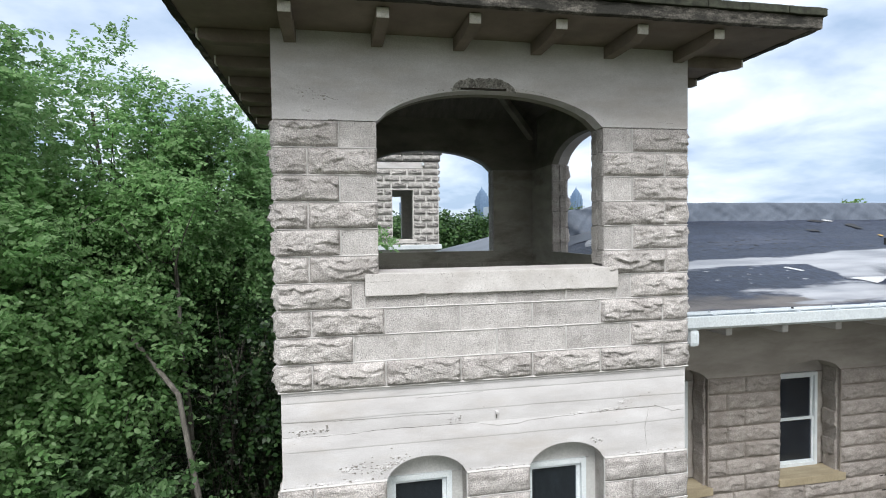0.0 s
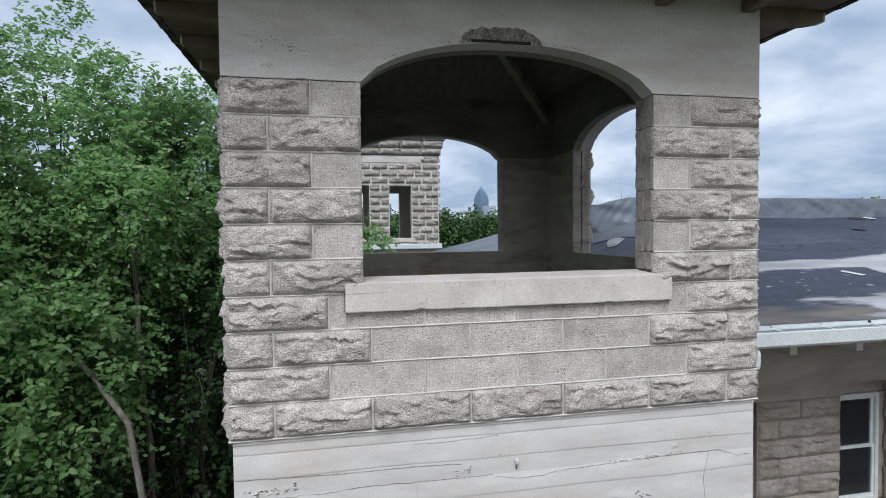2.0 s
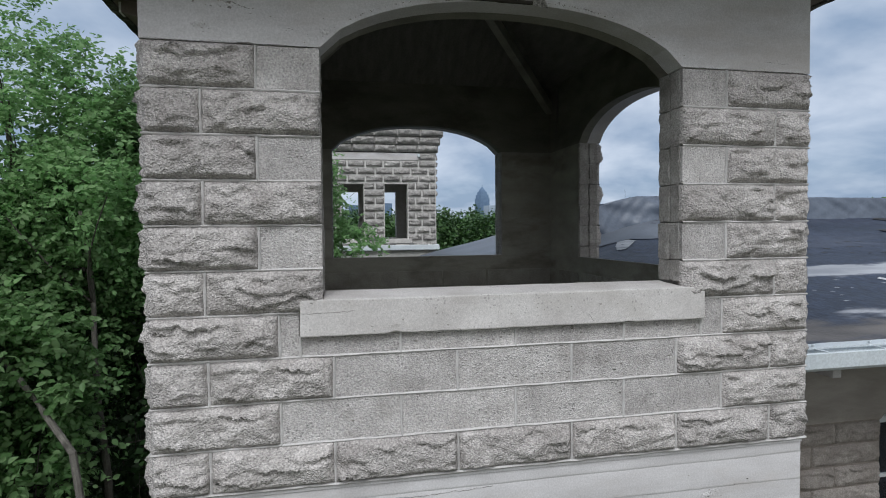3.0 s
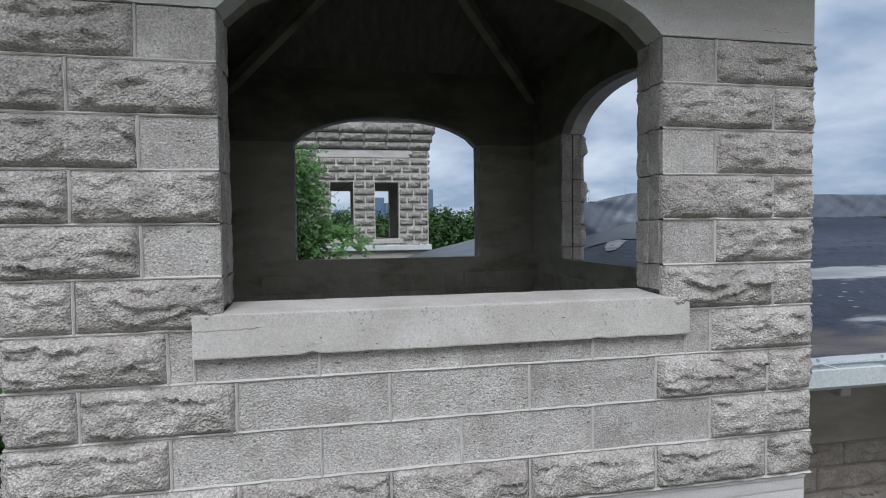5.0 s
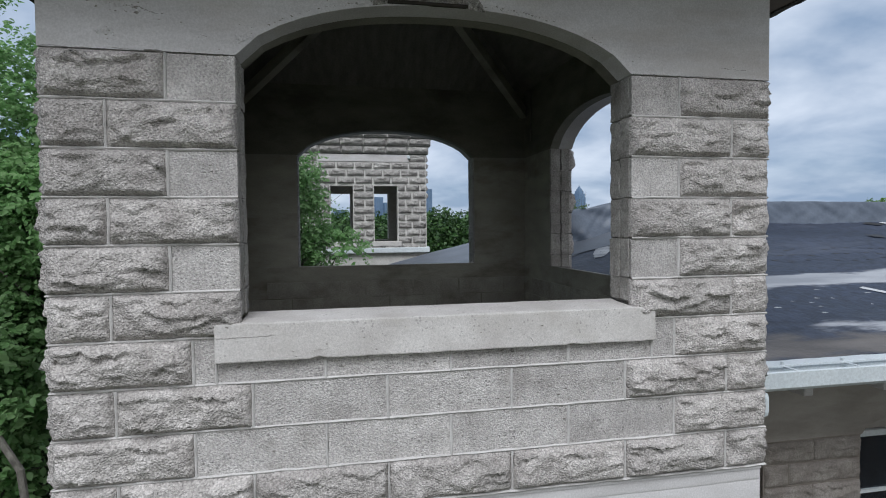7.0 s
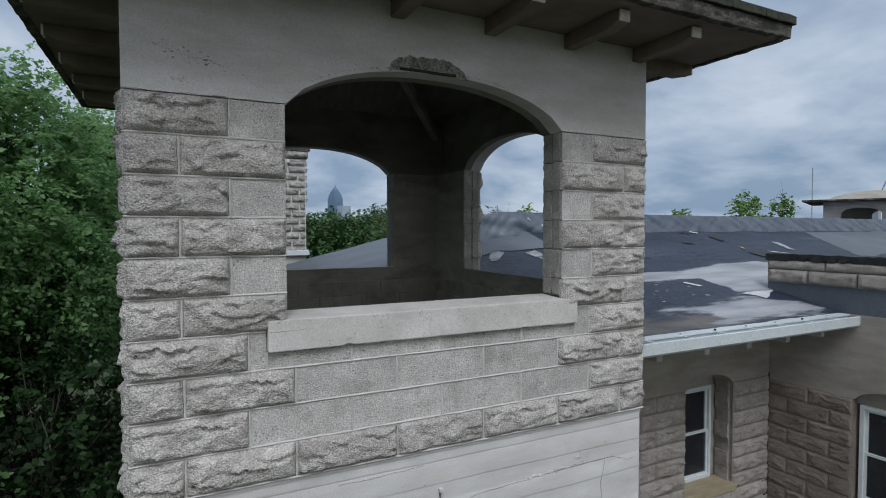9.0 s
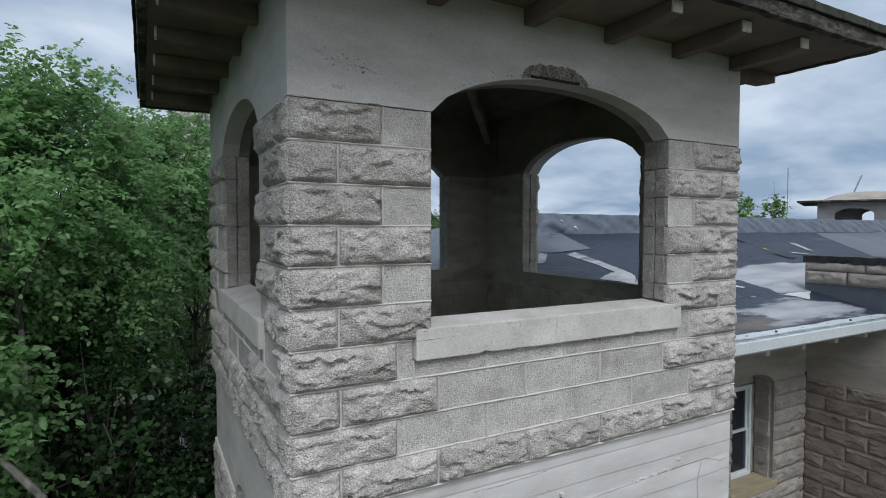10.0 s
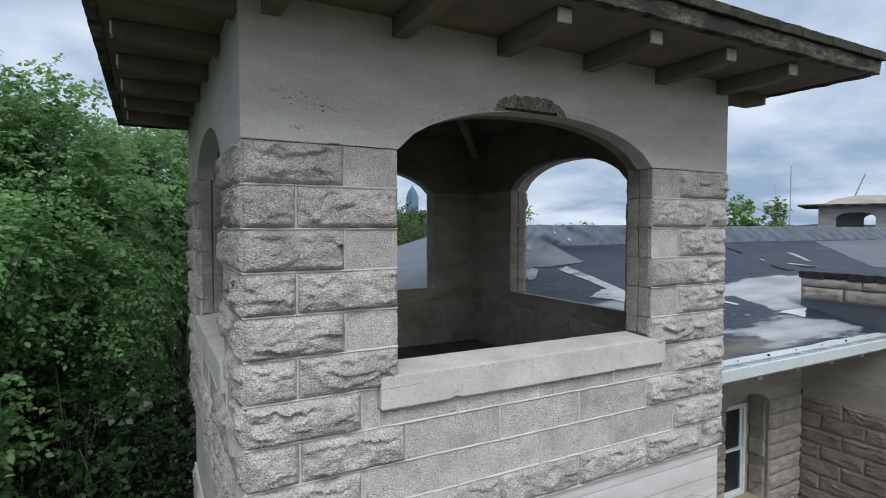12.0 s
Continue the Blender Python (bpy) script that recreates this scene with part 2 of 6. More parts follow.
M_TARP = surface("tarp_sheet", (0.058, 0.075, 0.108), (0.115, 0.140, 0.185), 0.42, scale=1.5, fine=20, bump=0.1, spec=0.5)
M_GUTTER = surface("white_metal", (0.57, 0.62, 0.66), (0.64, 0.69, 0.72), 0.35, scale=4, fine=40, bump=0.05, spec=0.5)
M_FRAME = surface("white_vinyl", (0.62, 0.67, 0.70), (0.74, 0.78, 0.80), 0.4, scale=5, fine=60, bump=0.04, spec=0.5)
M_BOARD = surface("grey_board", (0.42, 0.42, 0.41), (0.54, 0.54, 0.53), 0.8, scale=3, fine=60, bump=0.1)
M_PLY = surface("wet_plywood", (0.27, 0.225, 0.15), (0.42, 0.36, 0.25), 0.7, scale=2, fine=40, bump=0.1, streak=(1, 6, 1))
M_WALL2 = surface("greyish_cast_block", (0.275, 0.248, 0.228), (0.44, 0.403, 0.374), 0.92, scale=5, fine=70, bump=0.9, bump_dist=0.01, pebble=80, speckle=0.3,
                  stain=(0.22, 0.19, 0.165), stain_scale=1.6, stain_amount=0.5, per_piece=0.1)
M_WING = surface("brown_cast_block", (0.195, 0.162, 0.142), (0.312, 0.266, 0.238), 0.92, scale=5, fine=70, bump=0.9, bump_dist=0.01, pebble=80, speckle=0.3, pits=0.3,
                 stain=(0.17, 0.145, 0.125), stain_scale=1.6, stain_amount=0.5, per_piece=0.12)
M_RENDER2 = surface("grey_render", (0.295, 0.27, 0.247), (0.425, 0.395, 0.365), 0.88, scale=1.5, fine=90, bump=0.2,
                    stain=(0.22, 0.195, 0.17), stain_scale=1.0, stain_amount=0.5, streak=(0.8, 0.8, 3))
M_FLASH = surface("black_flashing", (0.012, 0.012, 0.013), (0.04, 0.04, 0.042), 0.5, scale=6, fine=40, bump=0.5, bump_dist=0.01)
M_CRACK = surface("ragged_dark", (0.02, 0.018, 0.015), (0.05, 0.042, 0.035), 0.95, scale=20, fine=60, bump=0.5)
M_SPLIT = surface("fine_crack", (0.10, 0.095, 0.085), (0.20, 0.19, 0.17), 0.95, scale=20, fine=60, bump=0.3)
# spall darker than the lintel: the dark of a hollow put into its colour
M_SPALL = surface("exposed_aggregate", (0.10, 0.093, 0.085), (0.50, 0.48, 0.445), 0.95, scale=50, fine=170, speckle=0.4, bump=0.9, bump_dist=0.012)
M_PIT = surface("pitted_concrete", (0.15, 0.14, 0.128), (0.40, 0.375, 0.345), 0.95, scale=40, fine=150, speckle=0.4, bump=0.9, bump_dist=0.01)
M_BARK = surface("bark", (0.04, 0.035, 0.03), (0.13, 0.118, 0.105), 0.95, scale=5, fine=40, bump=0.6, bump_dist=0.01, streak=(3, 3, 1))
M_BARK_PALE = surface("pale_bark", (0.075, 0.069, 0.061), (0.20, 0.188, 0.168), 0.95, scale=5, fine=40, bump=0.6, bump_dist=0.01, streak=(3, 3, 1))
M_GROUND = surface("woodland_floor", (0.025, 0.035, 0.014), (0.07, 0.075, 0.035), 0.98, scale=0.6, fine=9, bump=0.6, bump_dist=0.05)
M_LEAF = leafy("leaves", (0.15, 0.30, 0.105), (0.30, 0.46, 0.215), 0.6)
# understorey green is darkened: the shade under the crowns is in its colour
M_LEAF_MID = leafy("shaded_understorey_leaves", (0.046, 0.105, 0.034), (0.125, 0.215, 0.09), 0.4)
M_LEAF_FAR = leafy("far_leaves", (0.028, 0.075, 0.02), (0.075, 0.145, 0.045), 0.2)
# shrub green is darker still, the thicket's deep shade put into it
M_LEAF_SHADED = leafy("shaded_shrub_leaves", (0.013, 0.035, 0.010), (0.036, 0.075, 0.023), 0.15)
M_LEAF_BRUSH = leafy("brush_leaves", (0.05, 0.09, 0.026), (0.13, 0.185, 0.065), 0.3)
M_LEAF_LIME = leafy("lime_leaves", (0.10, 0.20, 0.05), (0.26, 0.40, 0.12), 0.45)
M_MORTAR_OLD = surface("old_mortar", (0.50, 0.485, 0.465), (0.66, 0.645, 0.62), 0.92, scale=5, fine=40, bump=0.4)
# wooded horizon carries its bluish haze in the base colour
M_HILL = surface("wooded_distance", (0.02, 0.034, 0.034), (0.04, 0.058, 0.055), 0.95, scale=0.05, fine=0.6, bump=0)
M_BLOCK_OLD = surface("old_split_block", (0.255, 0.242, 0.230), (0.451, 0.435, 0.419), 0.93, scale=6, fine=30, bump=0.8, bump_dist=0.02, speckle=0.35, per_piece=0.15)
# distance haze is put into the bluish tones of steel and facades
M_STEEL = surface("hazed_steel", (0.28, 0.31, 0.35), (0.38, 0.41, 0.46), 0.6, scale=1, fine=5, bump=0)
M_SKYLINE = surface("blue_haze_facade", (0.13, 0.20, 0.31), (0.17, 0.25, 0.37), 0.6, scale=0.02, fine=0.2, bump=0, spec=0.2)
M_SKYLINE_PALE = surface("pale_haze_facade", (0.30, 0.37, 0.46), (0.38, 0.45, 0.54), 0.7, scale=0.02, fine=0.2, bump=0, spec=0.2)
M_YELLOW = surface("yellow_scrap", (0.40, 0.24, 0.05), (0.52, 0.34, 0.10), 0.6, bump=0.1)

M_GLASS = bpy.data.materials.new("window_glass")
M_GLASS.use_nodes = True
_g = M_GLASS.node_tree.nodes["Principled BSDF"]
_g.inputs["Base Color"].default_value = (0.30, 0.35, 0.42, 1)
_g.inputs["Roughness"].default_value = 0.04
_g.inputs["Transmission Weight"].default_value = 0.965
_g.inputs["IOR"].default_value = 1.4


def coat(m, mask, dark, light, scale, stretch, ragged):
    """Lays a worn coating over a material wherever the mesh's mask says, with a ragged, streaky edge."""
    t = m.node_tree
    n, l = t.nodes, t.links
    bsdf = n["Principled BSDF"]
    under = bsdf.inputs["Base Color"].links[0].from_socket
    at = n.new("ShaderNodeAttribute")
    at.attribute_name = mask
    geo = n.new("ShaderNodeNewGeometry")
    mp = n.new("ShaderNodeMapping")
    mp.inputs["Scale"].default_value = stretch
    l.new(geo.outputs["Position"], mp.inputs["Vector"])
    nz = n.new("ShaderNodeTexNoise")
    nz.inputs["Scale"].default_value, nz.inputs["Detail"].default_value, nz.inputs["Roughness"].default_value = scale, 8, 0.62
    l.new(mp.outputs[0], nz.inputs["Vector"])
    add = n.new("ShaderNodeMath")
    add.operation = "MULTIPLY_ADD"
    l.new(nz.outputs["Fac"], add.inputs[0])
    add.inputs[1].default_value = ragged
    l.new(at.outputs["Fac"], add.inputs[2])
    rg = n.new("ShaderNodeMapRange")
    rg.interpolation_type = "SMOOTHSTEP"
    rg.inputs["From Min"].default_value, rg.inputs["From Max"].default_value = 0.5 + ragged * 0.5 - 0.09, 0.5 + ragged * 0.5 + 0.13
    l.new(add.outputs[0], rg.inputs["Value"])
    n2 = n.new("ShaderNodeTexNoise")
    n2.inputs["Scale"].default_value, n2.inputs["Detail"].default_value = scale * 0.6, 7
    l.new(mp.outputs[0], n2.inputs["Vector"])
    r2 = n.new("ShaderNodeMapRange")
    r2.inputs["From Min"].default_value, r2.inputs["From Max"].default_value = 0.33, 0.66
    l.new(n2.outputs["Fac"], r2.inputs["Value"])
    tone = n.new("ShaderNodeMix")
    tone.data_type = "RGBA"
    tone.inputs["A"].default_value, tone.inputs["B"].default_value = (*dark, 1), (*light, 1)
    l.new(r2.outputs[0], tone.inputs["Factor"])
    mix = n.new("ShaderNodeMix")
    mix.data_type = "RGBA"
    l.new(rg.outputs[0], mix.inputs["Factor"])
    l.new(under, mix.inputs["A"])
    l.new(tone.outputs["Result"], mix.inputs["B"])
    l.new(mix.outputs["Result"], bsdf.inputs["Base Color"])


M_DECKING = surface("worn_roof_membrane", (0.012, 0.018, 0.034), (0.039, 0.050, 0.083), 0.5, scale=1.1, fine=9, bump=0.5, bump_dist=0.02,
                    stain=(0.08, 0.09, 0.12), stain_scale=1.3, stain_amount=0.45, spec=0.3, rough_var=0.25, streak=(0.28, 1, 1), speckle=0.4, stain_lo=0.52)
coat(M_DECKING, "mud", (0.055, 0.05, 0.05), (0.15, 0.14, 0.135), 2.5, (0.5, 2.0, 1), 0.8)
coat(M_DECKING, "pale", (0.22, 0.235, 0.265), (0.37, 0.385, 0.42), 3.0, (0.45, 2.2, 1), 0.85)
M_ROOF_WHITE = surface("white_coating", (0.45, 0.46, 0.48), (0.66, 0.67, 0.69), 0.4, scale=3, fine=20, bump=0.1, spec=0.4)


# ---- building helpers ----
PLACE = {}


def thing(name, x=0.0, y=0.0, z=0.0, rz=0.0, **tags):
    """An empty at the base of a thing whose parts hang under it."""
    ob = new(name)
    m = pose(x, y, z, 0, 0, rz)
    ob.matrix_basis = m
    ob.empty_display_size = 0.2
    PLACE[ob] = m
    return tagged(ob, **tags)


def as_mesh(name, bm, material):
    me = bpy.data.meshes.new(name)
    bm.to_mesh(me)
    bm.free()
    me.materials.append(material)
    return me


def raw_mesh(name, verts, faces, material, smooth=False):
    me = bpy.data.meshes.new(name)
    me.from_pydata([tuple(v) for v in verts], [], [tuple(f) for f in faces])
    me.materials.append(material)
    if smooth:
        me.polygons.foreach_set("use_smooth", [True] * len(me.polygons))
    me.update()
    return me


def part(name, data, material=None, parent=None, label="", m=None, kind=""):
    """Links a bmesh or a mesh as one object at the world pose m, under parent."""
    me = data if isinstance(data, bpy.types.Mesh) else as_mesh(name, data, material)
    ob = new(name, me)
    m = m or Matrix()
    PLACE[ob] = m
    if parent is not None:
        ob.parent = parent
        ob.matrix_basis = PLACE[parent].inverted() @ m
    else:
        ob.matrix_basis = m
    return tagged(ob, label=label, kind=kind)


def add_box(bm, x0, x1, y0, y1, z0, z1):
    vs = [bm.verts.new(p) for p in ((x0, y0, z0), (x1, y0, z0), (x1, y1, z0), (x0, y1, z0),
                                    (x0, y0, z1), (x1, y0, z1), (x1, y1, z1), (x0, y1, z1))]
    for f in ((3, 2, 1, 0), (4, 5, 6, 7), (0, 1, 5, 4), (1, 2, 6, 5), (2, 3, 7, 6), (3, 0, 4, 7)):
        bm.faces.new([vs[i] for i in f])
    return vs


def box(x0, x1, y0, y1, z0, z1, bevel=0.0):
    bm = bmesh.new()
    add_box(bm, x0, x1, y0, y1, z0, z1)
    if bevel:
        bmesh.ops.bevel(bm, geom=bm.edges[:], offset=bevel, segments=2, profile=0.6, affect="EDGES")
    return bm


def worn_box(x0, x1, y0, y1, z0, z1, step=0.08, amp=0.004, bevel=0.008, seed=0, chips=0.0, freq=6.0):
    """A box with softened, uneven edges and, if asked, small bites out of its lower front edge."""
    bm = box(x0, x1, y0, y1, z0, z1, bevel)
    for axis, (a, b) in enumerate(((x0, x1), (y0, y1), (z0, z1))):
        for i in range(1, int((b - a) / step)):
            at = a + (b - a) * i / int((b - a) / step)
            co, no = [0, 0, 0], [0, 0, 0]
            co[axis], no[axis] = at, 1
            bmesh.ops.bisect_plane(bm, geom=bm.verts[:] + bm.edges[:] + bm.faces[:], plane_co=co, plane_no=no)
    for v in bm.verts:
        p = v.co * freq + Vector((seed * 7.3, seed * 3.1, 0))
        v.co += Vector((noise.noise(p), noise.noise(p + Vector((31, 0, 0))), noise.noise(p + Vector((0, 57, 0))))) * amp
        if chips and v.co.z < z0 + 0.03 and v.co.y < (y0 + y1) / 2:
            bite = max(0, noise.noise(Vector((v.co.x * 9 + seed, 3.3, 0))) + 0.5 * noise.noise(Vector((v.co.x * 31 + seed, 1.3, 0))) - 0.30) * chips
            v.co.z += bite
            v.co.y += bite * 0.4
    return bm


def prism(bm, poly, y0, y1):
    """Extrudes a polygon in (x, z), given anticlockwise seen from -y, from y0 to y1."""
    a = [bm.verts.new((x, y0, z)) for x, z in poly]
    b = [bm.verts.new((x, y1, z)) for x, z in poly]
    bm.faces.new(a)
    bm.faces.new(b[::-1])
    for i in range(len(poly)):
        j = (i + 1) % len(poly)
        bm.faces.new((a[i], b[i], b[j], a[j]))


def arch(u0, u1, spring, rise, steps=20):
    """Points along a flattened arch from u0 to u1."""
    c, h = (u0 + u1) / 2, (u1 - u0) / 2
    pts = []
    for i in range(steps + 1):
        s = -1 + 2 * i / steps
        pts.append((c + h * s, spring + rise * (1 - abs(s) ** 2.3) ** 0.72))
    return pts


def pierced(bm, u0, u1, z0, z1, y0, y1, holes):
    """A wall slab in (x, z) with holes (a, b, bottom, spring, rise) right through it, left to right."""
    at = u0
    for a, b, bottom, spring, rise in holes:
        if a > at:
            prism(bm, [(at, z0), (a, z0), (a, z1), (at, z1)], y0, y1)
        if bottom > z0:
            prism(bm, [(a, z0), (b, z0), (b, bottom), (a, bottom)], y0, y1)
        curve = arch(a, b, spring, rise) if rise else [(a, spring), (b, spring)]
        for (xa, za), (xb, zb) in zip(curve, curve[1:]):
            if z1 > max(za, zb):
                prism(bm, [(xa, za), (xb, zb), (xb, z1), (xa, z1)], y0, y1)
        at = b
    if u1 > at:
        prism(bm, [(at, z0), (u1, z0), (u1, z1), (at, z1)], y0, y1)
    return bm


def knit(bm):
    """Joins touching slabs into one skin: welds corners and drops the doubled faces between them."""
    bmesh.ops.remove_doubles(bm, verts=bm.verts[:], dist=0.0004)
    seen = {}
    for f in bm.faces:
        seen.setdefault(tuple(sorted((round(v.co.x, 3), round(v.co.y, 3), round(v.co.z, 3)) for v in f.verts)), []).append(f)
    bmesh.ops.delete(bm, geom=[f for fs in seen.values() if len(fs) > 1 for f in fs], context="FACES_ONLY")
    return bm


def relief(u, w, seed, rough, bold):
    """Height of a split face at u=(x, z) on a block w=(width, height)."""
    x, z = u
    edge = min(x, w[0] - x, z, w[1] - z)
    p = Vector((x * 4.6 + seed * 11.7, z * 8.0 + x * 1.6 + seed * 5.1, seed * 2.7))
    p += Vector((noise.noise(p * 1.7), noise.noise(p * 1.7 + Vector((9, 3, 1))), 0)) * 0.35
    t = max(0.0, min(1.0, (edge + 0.006 * noise.noise(p * 4)) / 0.026))
    t = t * t * (3 - 2 * t)
    big = noise.noise(p * 0.8) * 0.6 + 0.5
    steps = (big + 0.30 * noise.noise(p * 1.9) - 0.55 * (z / w[1] - 0.5)) * 3.2 + 1.0
    f = steps - math.floor(steps)
    f = max(0.0, (f - 0.74) / 0.26)
    ledge = (math.floor(steps) + f * f * (3 - 2 * f)) / 3.2
    mid = noise.noise(p * 2.6)
    fine = noise.noise(p * 6.5)
    grit = noise.noise(Vector((x * 30 + seed, z * 30, seed)))
    crag = 0.0
    for k in range(3):
        o = seed * 3.7 + k * 17.3
        slope = 0.45 * noise.noise(Vector((o, k, 2.2)))
        line = w[1] * (0.80 - 0.27 * k + slope * (x / w[0] - 0.5)) + 0.05 * noise.noise(Vector((x * 6 + o, k, seed))) + 0.02 * noise.noise(Vector((x * 17 + o, k, seed))) + 0.008 * noise.noise(Vector((x * 45 + o, k, seed)))
        d = z - line
        lip = max(0.0, noise.noise(Vector((x * 5.5 + o * 2, seed, k * 5))) + 0.10)
        if d > 0:
            crag += lip * 0.044 * max(0.0, 1 - d / 0.075)
        else:
            crag -= lip * 0.012 * max(0.0, 1 + d / 0.03)
    # flat chips, each with a tilt of its own
    at = Vector((x * 8 + seed * 3.1, z * 13 + 0.5 * mid, seed * 1.3))
    site = noise.voronoi(at)[1][0]
    tilt = noise.noise_vector(site * 3.3 + Vector((seed, 0.3, 0.7)))
    chip = 0.006 * tilt.z + 0.10 * tilt.x * (at.x - site.x) / 8 + 0.15 * tilt.y * (at.y - site.y) / 13
    dome = math.sin(math.pi * min(1.0, max(0.0, z / w[1]))) * min(1.0, min(x, w[0] - x) / 0.09)
    h = 0.003 + t * bold * (0.007 + 0.014 * dome + 0.013 * big + 0.013 * max(0.0, ledge) + crag + chip + 0.011 * mid + 0.004 * fine)
    return h + rough * 0.0038 * grit * (0.4 + 0.6 * t)


def face_grid(verts, faces, w, h, place, seed, rough, bold, step, back):
    """Adds one split face with returns to the wall; place maps (x, z, height) to a point."""
    nx, nz = max(2, round(w / step)), max(2, round(h / step))
    base = len(verts)
    for j in range(nz + 1):
        for i in range(nx + 1):
            x, z = w * i / nx, h * j / nz
            verts.append(place(x, z, relief((x, z), (w, h), seed, rough, bold)))
    for j in range(nz):
        for i in range(nx):
            a = base + j * (nx + 1) + i
            faces.append((a, a + 1, a + nx + 2, a + nx + 1))
    ring = [(i, 0) for i in range(nx)] + [(nx, j) for j in range(nz)] + [(i, nz) for i in range(nx, 0, -1)] + [(0, j) for j in range(nz, 0, -1)]
    rb = len(verts)
    for i, j in ring:
        verts.append(place(w * i / nx, h * j / nz, -back))
    for k in range(len(ring)):
        i, j = ring[k]
        i2, j2 = ring[(k + 1) % len(ring)]
        faces.append((base + j * (nx + 1) + i, rb + k, rb + (k + 1) % len(ring), base + j2 * (nx + 1) + i2))


BLOCKS = {}


def split_block(w, h, variant, bold=1.0, step=0.012, material=None):
    key = ("split", round(w, 2), round(h, 3), variant, bold, step, material.name)
    if key not in BLOCKS:
        vs, fs = [], []
        face_grid(vs, fs, w, h, lambda x, z, d: (x, -d, z), variant + w, 1.0, bold, step, 0.03)
        BLOCKS[key] = raw_mesh("block", vs, fs, material, True)
    return BLOCKS[key]


def corner_block(w, s, h, variant, bold=1.0, step=0.012, material=None):
    """A quoin with two split faces: w along +x (facing -y) and s along +y (facing -x)."""
    key = ("quoin", round(w, 2), round(s, 2), round(h, 3), variant, bold, step, material.name)
    if key not in BLOCKS:
        vs, fs = [], []
        o = 0.003
        face_grid(vs, fs, w + o, h, lambda x, z, d: (x - o, -d, z), variant + w, 1.0, bold, step, 0.03)
        face_grid(vs, fs, s + o, h, lambda x, z, d: (-d, s - x, z), variant + s + 3.3, 1.0, bold, step, 0.03)
        BLOCKS[key] = raw_mesh("block", vs, fs, material, True)
    return BLOCKS[key]


def plain_block(w, h, variant, material=None, proud=0.003):
    key = ("plain", round(w, 2), round(h, 3), variant, material.name, proud)
    if key not in BLOCKS:
        bm = worn_box(0, w, -proud, 0.03, 0, h, step=0.12, amp=0.0025, bevel=0.004, seed=variant, freq=9)
        BLOCKS[key] = as_mesh("block", bm, material)
    return BLOCKS[key]


def bead(bm, p, q, r_all=0.0075, out_all=0.0125):
    """A raised mortar bead from p to q, both (x, z), on the face y=0."""
    d = Vector((q[0] - p[0], 0, q[1] - p[1]))
    n = Vector((-d.z, 0, d.x)).normalized()
    count = max(1, int(d.length / 0.05))
    rows = []
    for i in range(count + 1):
        c = Vector((p[0], 0, p[1])) + d * (i / count)
        c += n * (0.003 * noise.noise(Vector((c.x * 7, c.z * 7, 1.5))) + 0.0015 * noise.noise(Vector((c.x * 31, c.z * 31, 3.5))))
        r, out = r_all * (1 + 0.45 * noise.noise(Vector((c.x * 13, c.z * 13, 7)))), out_all * (1 + 0.5 * noise.noise(Vector((c.x * 10, c.z * 10, 9))))
        rows.append([bm.verts.new(c + n * r * k + Vector((0, y, 0))) for k, y in ((-1.2, 0.01), (-0.9, -out * 0.6), (0, -out), (0.9, -out * 0.6), (1.2, 0.01))])
    for a, b in zip(rows, rows[1:]):
        for k in range(4):
            bm.faces.new((a[k], a[k + 1], b[k + 1], b[k]))


def ribbon(pts, w, out=0.0015):
    """A thin uneven ribbon through pts (x, z) on the face y=0: a crack or a board mark."""
    vs, fs = [], []
    for a, b in zip(pts, pts[1:]):
        n = max(2, int(math.hypot(b[0] - a[0], b[1] - a[1]) / 0.014))
        for i in range(n):
            x, z = a[0] + (b[0] - a[0]) * i / n, a[1] + (b[1] - a[1]) * i / n
            z += 0.007 * noise.noise(Vector((x * 9, z * 9, 2))) + 0.006 * noise.noise(Vector((x * 38, z * 9, 4)))
            k = w * max(0.05, 0.55 + 1.1 * noise.noise(Vector((x * 14, z * 14, 6))) + 0.5 * noise.noise(Vector((x * 60, z * 30, 8))))
            vs += [(x, 0.004, z - k), (x, -out, z - k * 0.4), (x, -out, z + k * 0.4), (x, 0.004, z + k)]
    for i in range(len(vs) // 4 - 1):
        for k in range(3):
            fs.append((i * 4 + k, i * 4 + 4 + k, i * 4 + 5 + k, i * 4 + 1 + k))
    return vs, fs


# ---- ground ----
bm = bmesh.new()
bmesh.ops.create_grid(bm, x_segments=60, y_segments=60, size=2500)
ground = part("ground", bm, M_GROUND, kind="structure", label="dark woodland ground with low growth")
tagged(ground, category="ground")

# ---- belvedere tower ----
TW, TD = 4.30, 4.25            # outer width and depth
Z_LEDGE, Z_SPRING, Z_EAVE = 7.195, 9.77, 10.60
CH = 0.2575                    # course height
Z_SILL0, Z_SILL1 = 8.09, 8.305
WT = 0.27                      # wall thickness
G = 0.006                      # half a joint

tower = thing("belvedere_tower", TW / 2, TD / 2, 0, label="pale cast-block belvedere tower with open arches and hipped roof", category="tower")

FACES = [  # name, pose, length, arch opening, lower windows, odd courses start long
    ("wall_south", pose(0, 0, 0), TW, (0.953, 3.318), [(1.0, 1.81), (2.485, 3.32)], True),
    ("wall_east", pose(TW, 0, 0, 0, 0, 90), TD, (0.95, 3.072), [], False),
    ("wall_north", pose(TW, TD, 0, 0, 0, 180), TW, (1.0, 3.285), [], True),
    ("wall_west", pose(0, TD, 0, 0, 0, 270), TD, (1.17, 3.30), [(1.7, 2.5)], False),
]
STEP = (0.012, 0.03, 0.03, 0.016)
E = 0.011                      # joints run this far past the corners
LOWER = 7                      # courses below the smooth band
Z_BAND0 = 6.26


